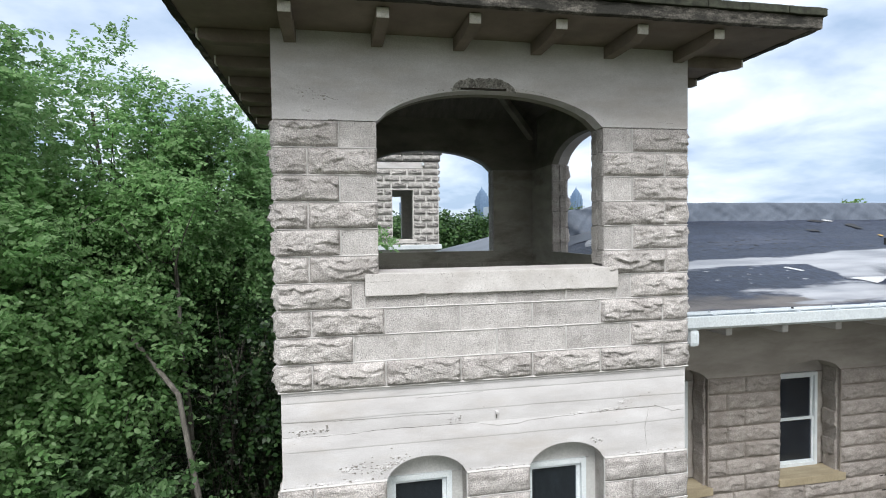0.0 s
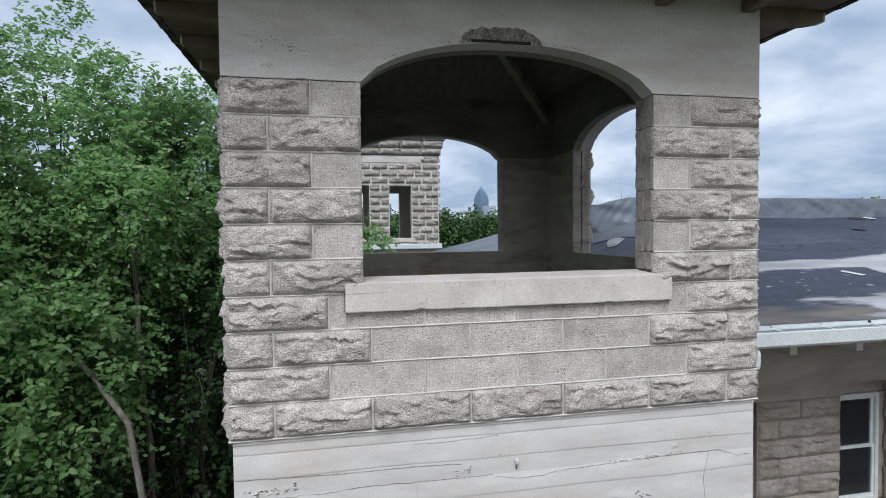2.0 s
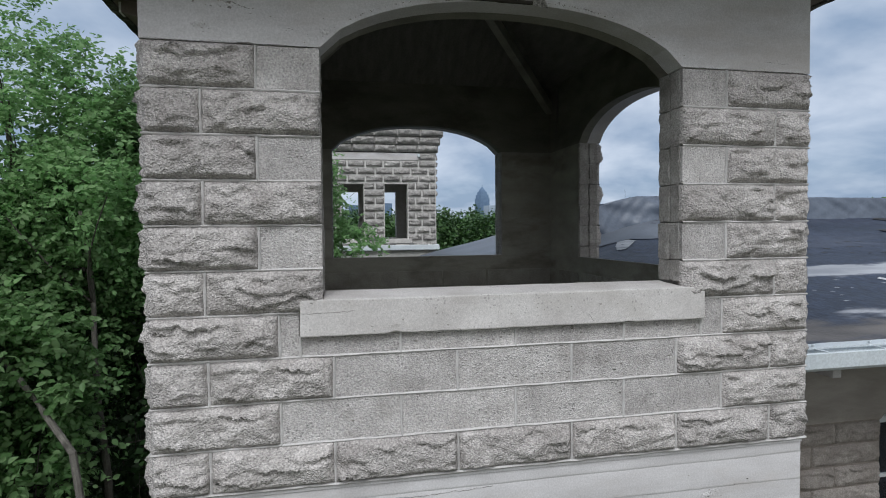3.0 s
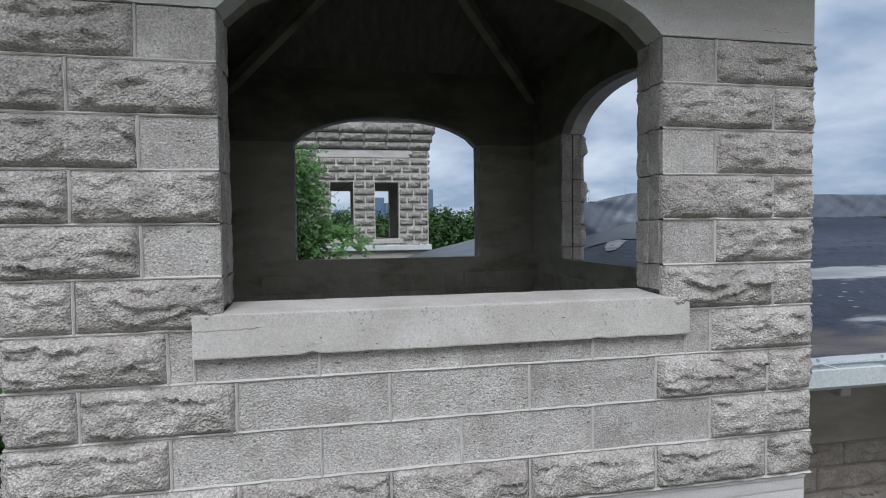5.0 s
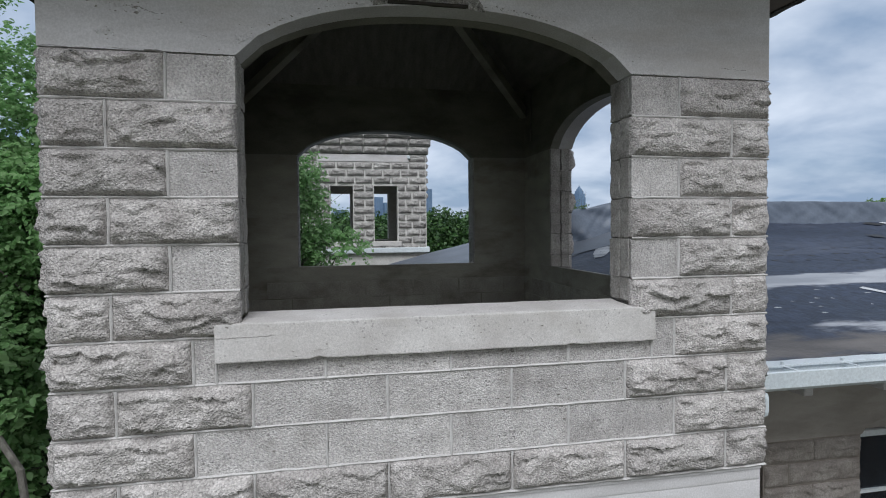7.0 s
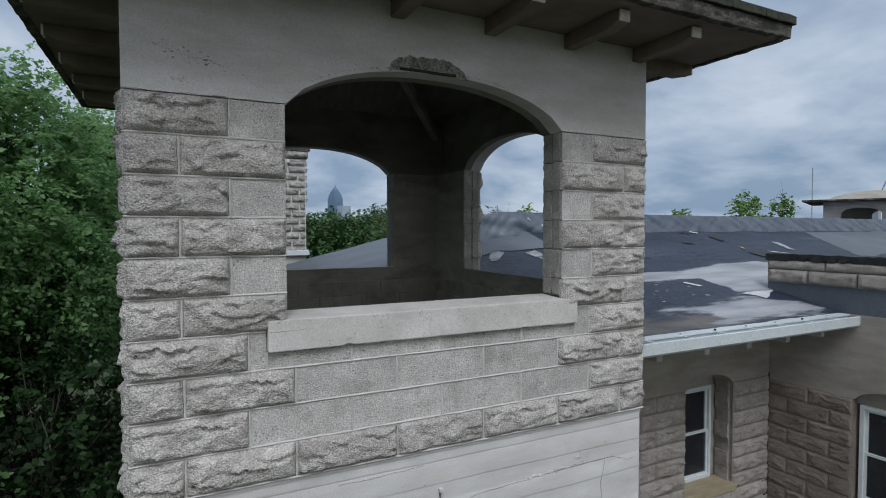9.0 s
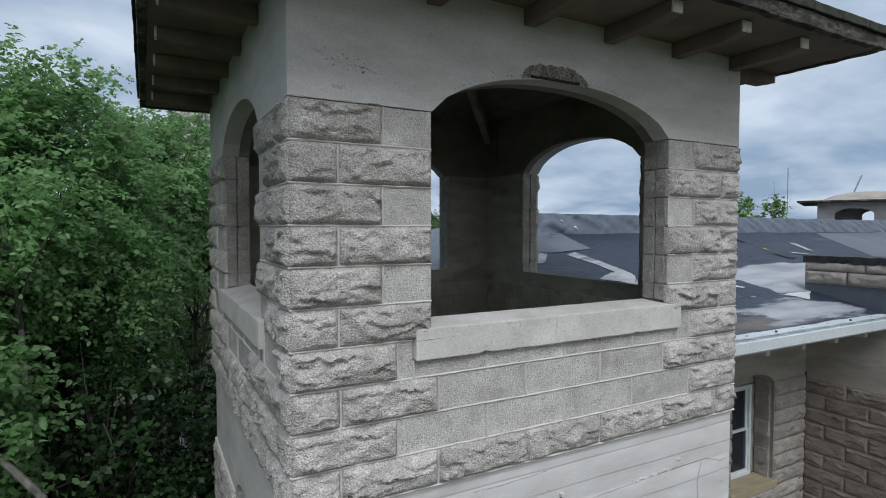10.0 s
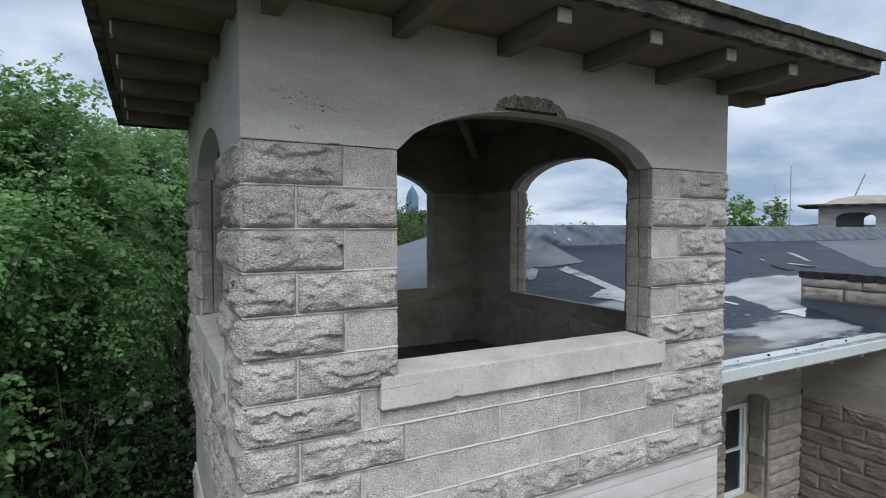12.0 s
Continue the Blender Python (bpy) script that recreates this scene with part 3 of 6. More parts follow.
def corner_len(c, long_first, end=0):
    """Length of the quoin's face at a wall's start (0) or end (1) in course c."""
    big = (c % 2 == 0) == long_first
    if c < 6:
        return ((0.598, 0.650) if big else (0.300, 0.267))[end]
    return ((0.700, 0.680) if big else (0.308, 0.298))[end]


def course_pieces(c, length, opening, long_first):
    """(start, end, split) of the blocks between the quoins of course c of the upper walls."""
    k = corner_len(c, long_first)
    a, b = k, length - corner_len(c, long_first, 1)
    big = k > 0.5
    if c < 6:
        return [(a, opening[0], not big), (opening[1], b, not big)]
    f = length / 4.30
    cuts = [1.408, 2.138, 2.887] if big else [1.006, 1.760, 2.518, 3.275]
    cuts = [a] + [x * f for x in cuts] + [b]
    out = []
    for i in range(len(cuts) - 1):
        split = c == 9 or (c == 7 and i in (0, len(cuts) - 2)) or (not long_first and c == 8)
        out.append((cuts[i], cuts[i + 1], split))
    return out


for fi, (fname, fm, L, op, wins, lf) in enumerate(FACES):
    top_in = 8.322 if fi == 0 else 8.35     # top of the parapet inside
    # core of the wall: an outer leaf and an inner leaf that stands a little into the opening
    bm = bmesh.new()
    hole = (op[0] - 0.03, op[1] + 0.03, 8.30, Z_SPRING, 0.0)
    o0, o1 = (0.012, L - 0.012) if fi % 2 == 0 else (WT, L - WT)
    pierced(bm, o0, o1, Z_LEDGE, Z_SPRING, 0.012, 0.14, [hole])
    pierced(bm, max(o0, WT) if fi % 2 else o0, o1, Z_LEDGE, Z_SPRING, 0.14, WT, [(op[0] - 0.026, op[1] + 0.026, 8.30, Z_SPRING, 0.0)])
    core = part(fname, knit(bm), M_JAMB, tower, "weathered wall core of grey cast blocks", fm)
    # smooth lintel with its arch
    bm = bmesh.new()
    l0, l1 = (-0.008, L + 0.008) if fi % 2 == 0 else (0.161, L - 0.161)
    pierced(bm, l0, l1, Z_SPRING, Z_EAVE, -0.008, 0.16, [(op[0] + 0.005, op[1] - 0.005, Z_SPRING, Z_SPRING, 0.335)])
    part("lintel", knit(bm), M_RENDER, tower, "smooth board-marked concrete lintel over the arch", fm)
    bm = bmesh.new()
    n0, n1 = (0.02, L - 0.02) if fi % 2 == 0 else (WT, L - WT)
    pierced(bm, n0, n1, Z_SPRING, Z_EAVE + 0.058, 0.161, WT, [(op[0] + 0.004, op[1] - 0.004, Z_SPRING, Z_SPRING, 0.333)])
    part("inner_lintel", knit(bm), M_INNER_SHADED, tower, "stained inner face of the lintel, roof shade put into its colour", fm)
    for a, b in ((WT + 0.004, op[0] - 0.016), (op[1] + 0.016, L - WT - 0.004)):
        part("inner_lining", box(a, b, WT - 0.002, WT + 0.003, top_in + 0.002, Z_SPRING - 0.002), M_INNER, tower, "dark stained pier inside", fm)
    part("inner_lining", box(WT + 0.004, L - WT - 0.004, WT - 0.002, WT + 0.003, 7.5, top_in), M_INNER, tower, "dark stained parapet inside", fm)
    # smooth band below the ledge, with the lower windows' arches
    bm = bmesh.new()
    b0, b1 = (0.012, L - 0.012) if fi % 2 == 0 else (WT, L - WT)
    pierced(bm, b0, b1, Z_BAND0, Z_LEDGE - 0.03, 0.012, WT, [(a, b, Z_BAND0, Z_BAND0, 0.205) for a, b in wins])
    prism(bm, [(b0 - 0.0, Z_LEDGE - 0.03), (b1 + 0.0, Z_LEDGE - 0.03), (b1, Z_LEDGE), (b0, Z_LEDGE)], 0.0, WT)
    part("smooth_band", knit(bm), M_RENDER, tower, "pale board-marked concrete band with cracks", fm)
    bm = bmesh.new()
    pierced(bm, b0, b1, 0, Z_BAND0, 0.014, WT, [(a, b, 4.55, Z_BAND0, 0.0) for a, b in wins])
    lower = part("lower_wall", knit(bm), M_JAMB, tower, "lower wall of grey cast blocks", fm)
    # blocks and raised joints
    joints = bmesh.new()
    for c in range(10):
        z1 = Z_SPRING - CH * c
        z0 = z1 - CH
        k = corner_len(c, lf)
        if c > 0:
            if c < 6:
                bead(joints, (-E, z1), (op[0], z1))
                bead(joints, (op[1], z1), (L + E, z1))
            elif c == 6:
                bead(joints, (-E, z1), (op[0] - 0.14, z1))
                bead(joints, (op[1] + 0.15, z1), (L + E, z1))
            else:
                bead(joints, (-E, z1), (L + E, z1))
        row = course_pieces(c, L, op, lf)
        if c == 6:
            s0, s1 = op[0] - 0.135, op[1] + 0.145
            row = [(max(a, lo), min(b, hi), split) for a, b, split in row for lo, hi in ((0, s0), (s0, s1), (s1, L)) if min(b, hi) - max(a, lo) > 0.03]
        for a, b, split in row:
            h = CH - 2 * G
            if b - a < 0.03:
                continue
            if c == 6 and a > op[0] - 0.14 and b < op[1] + 0.15:
                h = Z_SILL0 - z0 - G - 0.002
            x0, w = a + G, b - a - 2 * G
            if c < 6 and abs(b - op[0]) < 0.01:
                w += G
            if c < 6 and abs(a - op[1]) < 0.01:
                x0, w = a, w + G
            v = (c * 3 + int(a * 7) + fi) % 7
            me = split_block(w, h, v, 1.2, STEP[fi], M_BLOCK) if split else plain_block(w, h, v, M_PLAIN)
            part("block", me, None, core, m=fm @ pose(x0, 0, z0 + G))
            top = min(z1, z0 + h + G)
            if a > k - 0.01 and not (c < 6 and abs(a - op[1]) < 0.01):
                bead(joints, (a, z0), (a, top), 0.008, 0.015)
            if abs(b - (L - corner_len(c, lf, 1))) < 0.01:
                bead(joints, (b, z0), (b, top), 0.008, 0.015)
        # quoin at this face's left end, wrapping to the face before it
        s = corner_len(c, FACES[fi - 1][5], 1)
        me = corner_block(k - G, s - G, CH - 2 * G, c % 3, 1.15, 0.012 if fi in (0, 1) else 0.03, M_BLOCK)
        part("block", me, None, core, m=fm @ pose(0, 0, z0 + G))
    bead(joints, (-E, Z_LEDGE), (L + E, Z_LEDGE), 0.008, 0.02)
    part("mortar", joints, M_MORTAR, core, m=fm, kind="stuff")
    # blocks below the band
    joints = bmesh.new()
    for c in range(LOWER):
        z1 = Z_BAND0 - CH * c
        z0 = z1 - CH
        k, k1 = corner_len(c + 1, lf), corner_len(c + 1, lf, 1)
        bead(joints, (-E, z1), (L + E, z1)) if not wins else None
        spans = []
        at = k
        for a, b in wins:
            spans.append((at, a))
            at = b
        spans.append((at, L - k1))
        for a, b in spans:
            if wins:
                bead(joints, (a if a > k else -E, z1), (b if b < L - k1 else L + E, z1))
            n = max(1, round((b - a) / 0.62))
            for i in range(n):
                x0, x1 = a + (b - a) * i / n, a + (b - a) * (i + 1) / n
                if x1 - x0 < 0.06:
                    continue
                part("block", split_block(round(x1 - x0 - 2 * G, 2), CH - 2 * G, (c + i) % 3, 0.8, 0.026, M_BLOCK), None, lower, m=fm @ pose(x0 + G, 0, z0 + G))
                bead(joints, (x0, z0), (x0, z1), 0.005, 0.008)
        part("block", corner_block(k - G, corner_len(c + 1, FACES[fi - 1][5], 1) - G, CH - 2 * G, c % 3, 0.8, 0.026, M_BLOCK), None, lower, m=fm @ pose(0, 0, z0 + G))
    part("mortar", joints, M_MORTAR, lower, m=fm, kind="stuff")
    # sill
    bm = worn_box(op[0] - 0.135, op[1] + 0.145, -0.05, 0.02, Z_SILL0, Z_SILL1, 0.025 if fi == 0 else 0.06, 0.003, 0.008, fi, 0.022, 7)
    sill = part("window_sill", bm, M_SILL, tower, "long chipped concrete sill", fm)
    bm = worn_box(op[0] + 0.002, op[1] - 0.002, -0.034, WT - 0.004, 8.15, 8.306, 0.09, 0.003, 0.003, fi + 4, 0, 6)
    for v in bm.verts:
        v.co.z += (v.co.y + 0.034) * (0.065 if fi == 0 else 0.17)
    part("sill_top", bm, M_SILL, sill, m=fm)
    # ragged block ends in the jambs, course by course
    for c in range(6):
        z0 = Z_SPRING - CH * (c + 1)
        if z0 + CH < 8.35:
            continue
        lo = max(z0, 8.335)
        for side, u in ((1, op[0]), (-1, op[1])):
            e1, e2 = -0.002 + 0.006 * random.random(), -0.003 + 0.010 * random.random()
            for (ya, yb), e in (((0.03, 0.130), e1), ((0.142, WT - 0.003), e2)):
                a, b = sorted((u - side * 0.06, u + side * e))
                part("jamb_block", worn_box(a, b, ya, yb, lo + 0.0015, z0 + CH - 0.0015, 0.035, 0.010, 0.006, c + fi * 7 + int(ya * 50), 0, 22), M_JAMB, core, m=fm)
    # faint blocks inside, below and beside the opening
    for c in range(4):
        z0 = 7.52 + c * 0.215
        for i in range(6):
            x0 = WT + 0.02 + i * 0.62 + (0.31 if c % 2 else 0) - 0.31
            x1 = min(x0 + 0.605, L - WT - 0.02)
            x0 = max(x0, WT + 0.02)
            if x1 - x0 > 0.1 and z0 + 0.205 < 8.37:
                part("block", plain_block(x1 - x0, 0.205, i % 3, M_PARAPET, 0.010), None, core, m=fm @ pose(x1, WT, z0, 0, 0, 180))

# spalled concrete over the front arch, with a rusty bar slot
vs, fs = [], []
n_u, n_v = 150, 30
for j in range(n_v + 1):
    for i in range(n_u + 1):
        u, v = i / n_u, j / n_v
        wob = noise.noise(Vector((u * 9, v * 2, 4)))
        crest = 0.118 * (1 - abs(2 * u - 1) ** 9) * (0.8 + 0.28 * noise.noise(Vector((u * 5, 8, 1))) + 0.16 * noise.noise(Vector((u * 13, 8, 3))) + 0.07 * noise.noise(Vector((u * 31, 8, 3)))) + 0.012
        zb = 10.116 - 0.03 * abs(2 * u - 1) ** 2
        t = min(1, 4 * min(u, 1 - u, v, 1 - v))
        d = 0.0085 + t * 0.006 * (0.5 + 0.6 * noise.noise(Vector((u * 30, v * 8, 2))) + 1.1 * noise.noise(Vector((u * 75, v * 20, 5))))
        vs.append((1.705 + 0.66 * u, -d - 0.002 * wob, zb + v * crest))
for j in range(n_v):
    for i in range(n_u):
        a = j * (n_u + 1) + i
        fs.append((a, a + 1, a + n_u + 2, a + n_u + 1))
part("spalled_patch", raw_mesh("spalled_patch", vs, fs, M_SPALL), None, tower, "rough spalled concrete with exposed aggregate")
part("rebar_slot", worn_box(1.79, 2.26, -0.022, 0.0, 10.104, 10.122, 0.05, 0.003, 0.002, 2), M_CRACK, tower, "dark exposed bar")

# board marks, cracks and pits in the smooth concrete
BAND, LINTEL, SILL_FACE, FLAT_FACE = 0.012, -0.008, -0.0505, -0.0045
for k, (z0, z1, out) in enumerate(((7.08, 7.164, 0.0005), (6.895, 7.08, 0.0006), (6.605, 6.762, 0.0003))):
    vs, fs = [], []
    n = 120
    for i in range(n + 1):
        x = 0.014 + 4.272 * i / n
        lo = z0 + 0.010 * noise.noise(Vector((x * 1.3, k * 4.0, 1))) + 0.004 * noise.noise(Vector((x * 16, k * 4.0, 3))) - 0.012 * (x / 4.3 - 0.5) * (1 if k % 2 else 0.3)
        o = 0.0006 + out * (0.7 + 1.6 * noise.noise(Vector((x * 0.8, k * 3.0, 5))))
        vs += [(x, 0.004, z1 + 0.012), (x, -0.0006 * (k + 1), z1 - 0.004), (x, -o, lo + 0.016), (x, -o * 0.85, lo + 0.002), (x, 0.004, lo - 0.003)]
    for i in range(n):
        for q in range(4):
            a = i * 5 + q
            fs.append((a, a + 1, a + 6, a + 5))
    part("board_mark", raw_mesh("board_mark", vs, fs, M_RENDER, True), None, tower, "ledge left by a form board", m=pose(0, BAND, 0))
CRACKS = [(BAND, 0.0042, [(0.02, 6.76), (0.59, 6.75), (0.98, 6.77), (1.68, 6.76), (1.95, 6.765)]), (BAND, 0.0055, [(1.95, 6.745), (2.13, 6.71), (2.3, 6.715), (2.54, 6.74), (3.11, 6.76)]),
          (BAND, 0.006, [(3.11, 6.76), (3.49, 6.77), (3.94, 6.775), (4.02, 6.75), (4.13, 6.71), (4.28, 6.72)]), (BAND, 0.003, [(0.02, 6.905), (0.74, 6.885), (1.38, 6.885), (1.7, 6.87)]),
          (BAND, 0.0016, [(1.34, 6.75), (1.33, 6.62), (1.36, 6.48)]), (BAND, 0.0016, [(3.85, 6.76), (3.80, 6.55), (3.82, 6.35)]), (BAND, 0.0022, [(1.3, 7.055), (1.7, 7.06), (2.0, 7.07)]),
          (LINTEL, 0.0032, [(0.0, 9.772), (0.20, 9.770), (0.34, 9.775)]), (LINTEL, 0.006, [(0.50, 9.776), (0.60, 9.774)]), (LINTEL, 0.0024, [(0.34, 9.775), (0.66, 9.77), (0.94, 9.768)]), (LINTEL, 0.0026, [(3.32, 9.772), (3.8, 9.774), (4.28, 9.770)]),
          (LINTEL, 0.005, [(0.24, 10.035), (0.30, 10.02), (0.36, 10.005)]), (LINTEL, 0.0045, [(0.37, 10.01), (0.44, 10.0), (0.49, 9.99)]), (LINTEL, 0.0055, [(0.48, 10.0), (0.53, 9.975), (0.59, 9.965)]),
          (SILL_FACE, 0.0016, [(2.02, 8.30), (2.025, 8.24), (2.01, 8.18), (2.02, 8.10)]), (SILL_FACE, 0.0022, [(0.83, 8.225), (1.0, 8.228), (1.15, 8.235)]), (SILL_FACE, 0.002, [(2.62, 8.16), (2.66, 8.10)]),
          (LINTEL, 0.003, [(4.12, 10.42), (4.14, 10.37), (4.17, 10.36), (4.18, 10.33)]), (LINTEL, 0.004, [(0.78, 9.87), (0.83, 9.86)]), (LINTEL, 0.004, [(3.95, 9.83), (4.15, 9.825)]), (LINTEL, 0.004, [(1.43, 10.11), (1.47, 10.09)])]
for y, w, pts in CRACKS:
    vs, fs = ribbon(pts, w * (0.6 if y == BAND else 0.9), 0.0012)
    part("crack", raw_mesh("crack", vs, fs, M_SPLIT), None, tower, m=pose(0, y - (0.0028 if y == BAND else 0.0), 0))
part("knob", worn_box(2.115, 2.145, -0.02, 0.02, 6.835, 6.865, 0.02, 0.006, 0.006, 5), M_RENDER, tower, "small stub of concrete")
part("crack", worn_box(2.123, 2.133, -0.004, 0.02, 6.79, 6.835, 0.02, 0.004, 0.002, 6), M_SPLIT, tower)


def pit_mesh(seed, w, h):
    """A flake with an uneven outline and a broken surface."""
    vs, fs = [(0, -0.0012, 0)], []
    n = 11
    for ring, f, out in ((0, 0.55, 0.0005), (1, 1.0, 0.0)):
        for i in range(n):
            a = 2 * math.pi * i / n
            k = f * (0.75 + 0.6 * noise.noise(Vector((math.cos(a) * 1.6 + seed * 5, math.sin(a) * 1.6, seed + ring * 2))))
            vs.append((math.cos(a) * w * k, -out - 0.0018 * random.random() * (1 - ring) + 0.001 * ring, math.sin(a) * h * k))
    for i in range(n):
        j = (i + 1) % n
        fs += [(0, 1 + i, 1 + j), (1 + i, 1 + n + i, 1 + n + j, 1 + j)]
    return raw_mesh("pit", vs, fs, M_PIT)


PITS = [pit_mesh(k, 0.009 + 0.003 * (k % 4), 0.005 + 0.0015 * (k % 3)) for k in range(8)]
# clusters: face, count, line from, line to, spread along and across, size
CLUSTERS = [(FLAT_FACE, 70, (0.85, 7.72), (3.4, 7.72), 0.1, 0.13, 0.75), (FLAT_FACE, 46, (0.95, 8.06), (3.3, 8.06), 0.1, 0.04, 0.9), (FLAT_FACE, 26, (0.8, 9.0), (0.85, 9.5), 0.05, 0.3, 0.7),
            (LINTEL, 46, (0.22, 10.03), (0.58, 9.97), 0.03, 0.026, 1.0), (LINTEL, 10, (0.2, 10.06), (0.26, 10.05), 0.02, 0.02, 0.8), (LINTEL, 12, (0.28, 9.86), (0.34, 9.87), 0.03, 0.02, 0.6),
            (LINTEL, 34, (1.25, 9.95), (1.74, 10.10), 0.04, 0.022, 0.7), (LINTEL, 34, (2.33, 10.12), (2.75, 10.06), 0.03, 0.012, 0.7), (LINTEL, 14, (2.95, 9.93), (3.15, 9.85), 0.04, 0.03, 0.6), (LINTEL, 14, (0.95, 9.82), (1.1, 9.9), 0.06, 0.03, 0.6),
            (BAND, 46, (0.12, 6.79), (0.46, 6.81), 0.03, 0.016, 1.1), (BAND, 40, (0.56, 6.38), (0.82, 6.42), 0.04, 0.025, 1.2), (BAND, 50, (0.86, 6.33), (1.16, 6.47), 0.04, 0.03, 1.2), (BAND, 16, (3.17, 6.49), (3.27, 6.43), 0.02, 0.02, 1.1),
            (BAND, 24, (3.4, 6.285), (4.2, 6.275), 0.05, 0.012, 1.1), (BAND, 22, (0.05, 6.28), (0.9, 6.28), 0.05, 0.012, 1.1), (BAND, 14, (1.85, 6.28), (2.4, 6.28), 0.05, 0.01, 1.0), (BAND, 26, (2.9, 6.755), (3.6, 6.79), 0.05, 0.012, 0.8),
            (BAND, 14, (1.65, 6.80), (1.75, 6.83), 0.03, 0.02, 0.8), (BAND, 12, (3.5, 6.84), (3.6, 6.86), 0.03, 0.015, 0.8), (BAND, 24, (0.1, 6.7), (4.2, 6.7), 0.2, 0.14, 0.6), (SILL_FACE, 26, (0.9, 8.2), (3.4, 8.2), 0.1, 0.05, 0.7), (LINTEL, 22, (0.3, 9.9), (4.1, 9.9), 0.2, 0.1, 0.55)]


def clear_of_arches(y, x, z):
    """Whether a point of the smooth faces lies on concrete, not in an opening or on the blocks."""
    spring, rise, spans = (Z_SPRING, 0.335, ((0.955, 3.305),)) if y == LINTEL else (Z_BAND0, 0.205, ((1.0, 1.81), (2.485, 3.32)))
    for a, b in spans:
        q = (2 * x - a - b) / (b - a)
        if abs(q) < 1 and z < spring + 0.006 + rise * (1 - abs(q) ** 2.3) ** 0.72:
            return False
    return z > spring + 0.004 and 0.01 < x < TW - 0.01


def rough_zone(y, a, b, half, seed, material):
    """Broken concrete along a line from a to b: only its bits stand out of the smooth face."""
    d = Vector((b[0] - a[0], b[1] - a[1]))
    n, m = max(8, int(d.length / 0.005)), max(6, int(2 * half / 0.005))
    u = d.normalized()
    vs, fs = [], []
    for j in range(m + 1):
        for i in range(n + 1):
            s, v = i / n, 2 * j / m - 1
            x, z = a[0] + d.x * s - u.y * v * half, a[1] + d.y * s + u.x * v * half
            fade = min(1.0, 5 * min(s, 1 - s)) * (1 - abs(v)) ** 0.7
            g = noise.noise(Vector((x * 22, z * 30, seed))) * 0.5 + noise.noise(Vector((x * 70, z * 80, seed))) * 0.6 + noise.noise(Vector((x * 150, z * 150, seed))) * 0.3
            vs.append((x, 0.003 - fade * 0.012 * (g + 0.30), z))
    for j in range(m):
        for i in range(n):
            k = j * (n + 1) + i
            if all(clear_of_arches(y, vs[q][0], vs[q][2]) for q in (k, k + 1, k + n + 2, k + n + 1)):
                fs.append((k, k + 1, k + n + 2, k + n + 1))
    part("rough_zone", raw_mesh("rough_zone", vs, fs, material), None, tower, m=pose(0, y - (0.002 if y == BAND else 0.0), 0))


for k, (y, count, a, b, along, across, size) in enumerate(CLUSTERS):
    if across < 0.035 and y != SILL_FACE:
        rough_zone(y, (a[0] - 0.03, a[1]), (b[0] + 0.03, b[1]), across * 2.0, k * 3.1, M_RENDER)
for y, count, a, b, along, across, size in CLUSTERS:
    for k in range(count if across > 0.035 else int(count * 0.8)):
        f = random.random()
        x, z = a[0] + (b[0] - a[0]) * f + random.gauss(0, along), a[1] + (b[1] - a[1]) * f + random.gauss(0, across)
        x = min(max(x, 0.03), 4.27)
        s = size * random.uniform(0.4, 1.35)
        if y == SILL_FACE:
            z = min(max(z, 8.11), 8.29)
        if y == LINTEL:
            z = max(z, 9.785)
            q = (x - 2.13) / 1.175
            if abs(q) < 1 and z < 9.785 + 0.335 * (1 - abs(q) ** 2.3) ** 0.72:
                z = 9.79 + 0.335 * (1 - abs(q) ** 2.3) ** 0.72 + 0.01 * random.random()
        if y == BAND:
            z = max(z, 6.272)
            for c0, c1 in ((1.0, 1.81), (2.485, 3.32)):
                q = (x - (c0 + c1) / 2) / ((c1 - c0) / 2 + 0.005)
                if abs(q) < 1:
                    z = max(z, 6.275 + 0.205 * (1 - abs(q) ** 2.3) ** 0.72)
        part("pit", PITS[k % 8], None, tower, m=pose(x, y - (0.0028 if y == BAND else 0.0), z) @ Matrix.Diagonal((s, 1, s, 1)))


# ---- tower roof ----
EX0, EX1, EY0, EY1 = -0.79, 5.16, -0.85, 5.06      # eave rectangle
APEX = (TW / 2, TD / 2, 12.0)
roof = part("roof", bmesh.new(), M_MOSS, tower, "low hipped roof with mossy edge")
bm = bmesh.new()
o = [bm.verts.new(p) for p in ((EX0 - 0.03, EY0 - 0.03, 10.765), (EX1 + 0.03, EY0 - 0.03, 10.765), (EX1 + 0.03, EY1 + 0.03, 10.765), (EX0 - 0.03, EY1 + 0.03, 10.765))]
top = bm.verts.new(APEX)
for i in range(4):
    bm.faces.new((o[i], o[(i + 1) % 4], top))
i4 = [bm.verts.new(p) for p in ((0.2, 0.2, 10.72), (TW - 0.2, 0.2, 10.72), (TW - 0.2, TD - 0.2, 10.72), (0.2, TD - 0.2, 10.72))]
for i in range(4):
    bm.faces.new((o[(i + 1) % 4], o[i], i4[i], i4[(i + 1) % 4]))
bm.to_mesh(roof.data)
bm.free()
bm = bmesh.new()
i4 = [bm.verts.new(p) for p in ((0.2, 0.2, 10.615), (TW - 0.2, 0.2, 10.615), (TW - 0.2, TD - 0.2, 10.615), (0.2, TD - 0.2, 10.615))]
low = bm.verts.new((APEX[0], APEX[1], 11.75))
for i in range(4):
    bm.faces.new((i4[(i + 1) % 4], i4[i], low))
part("roof_lining", bm, M_LINING, roof, "dark underside of the roof")

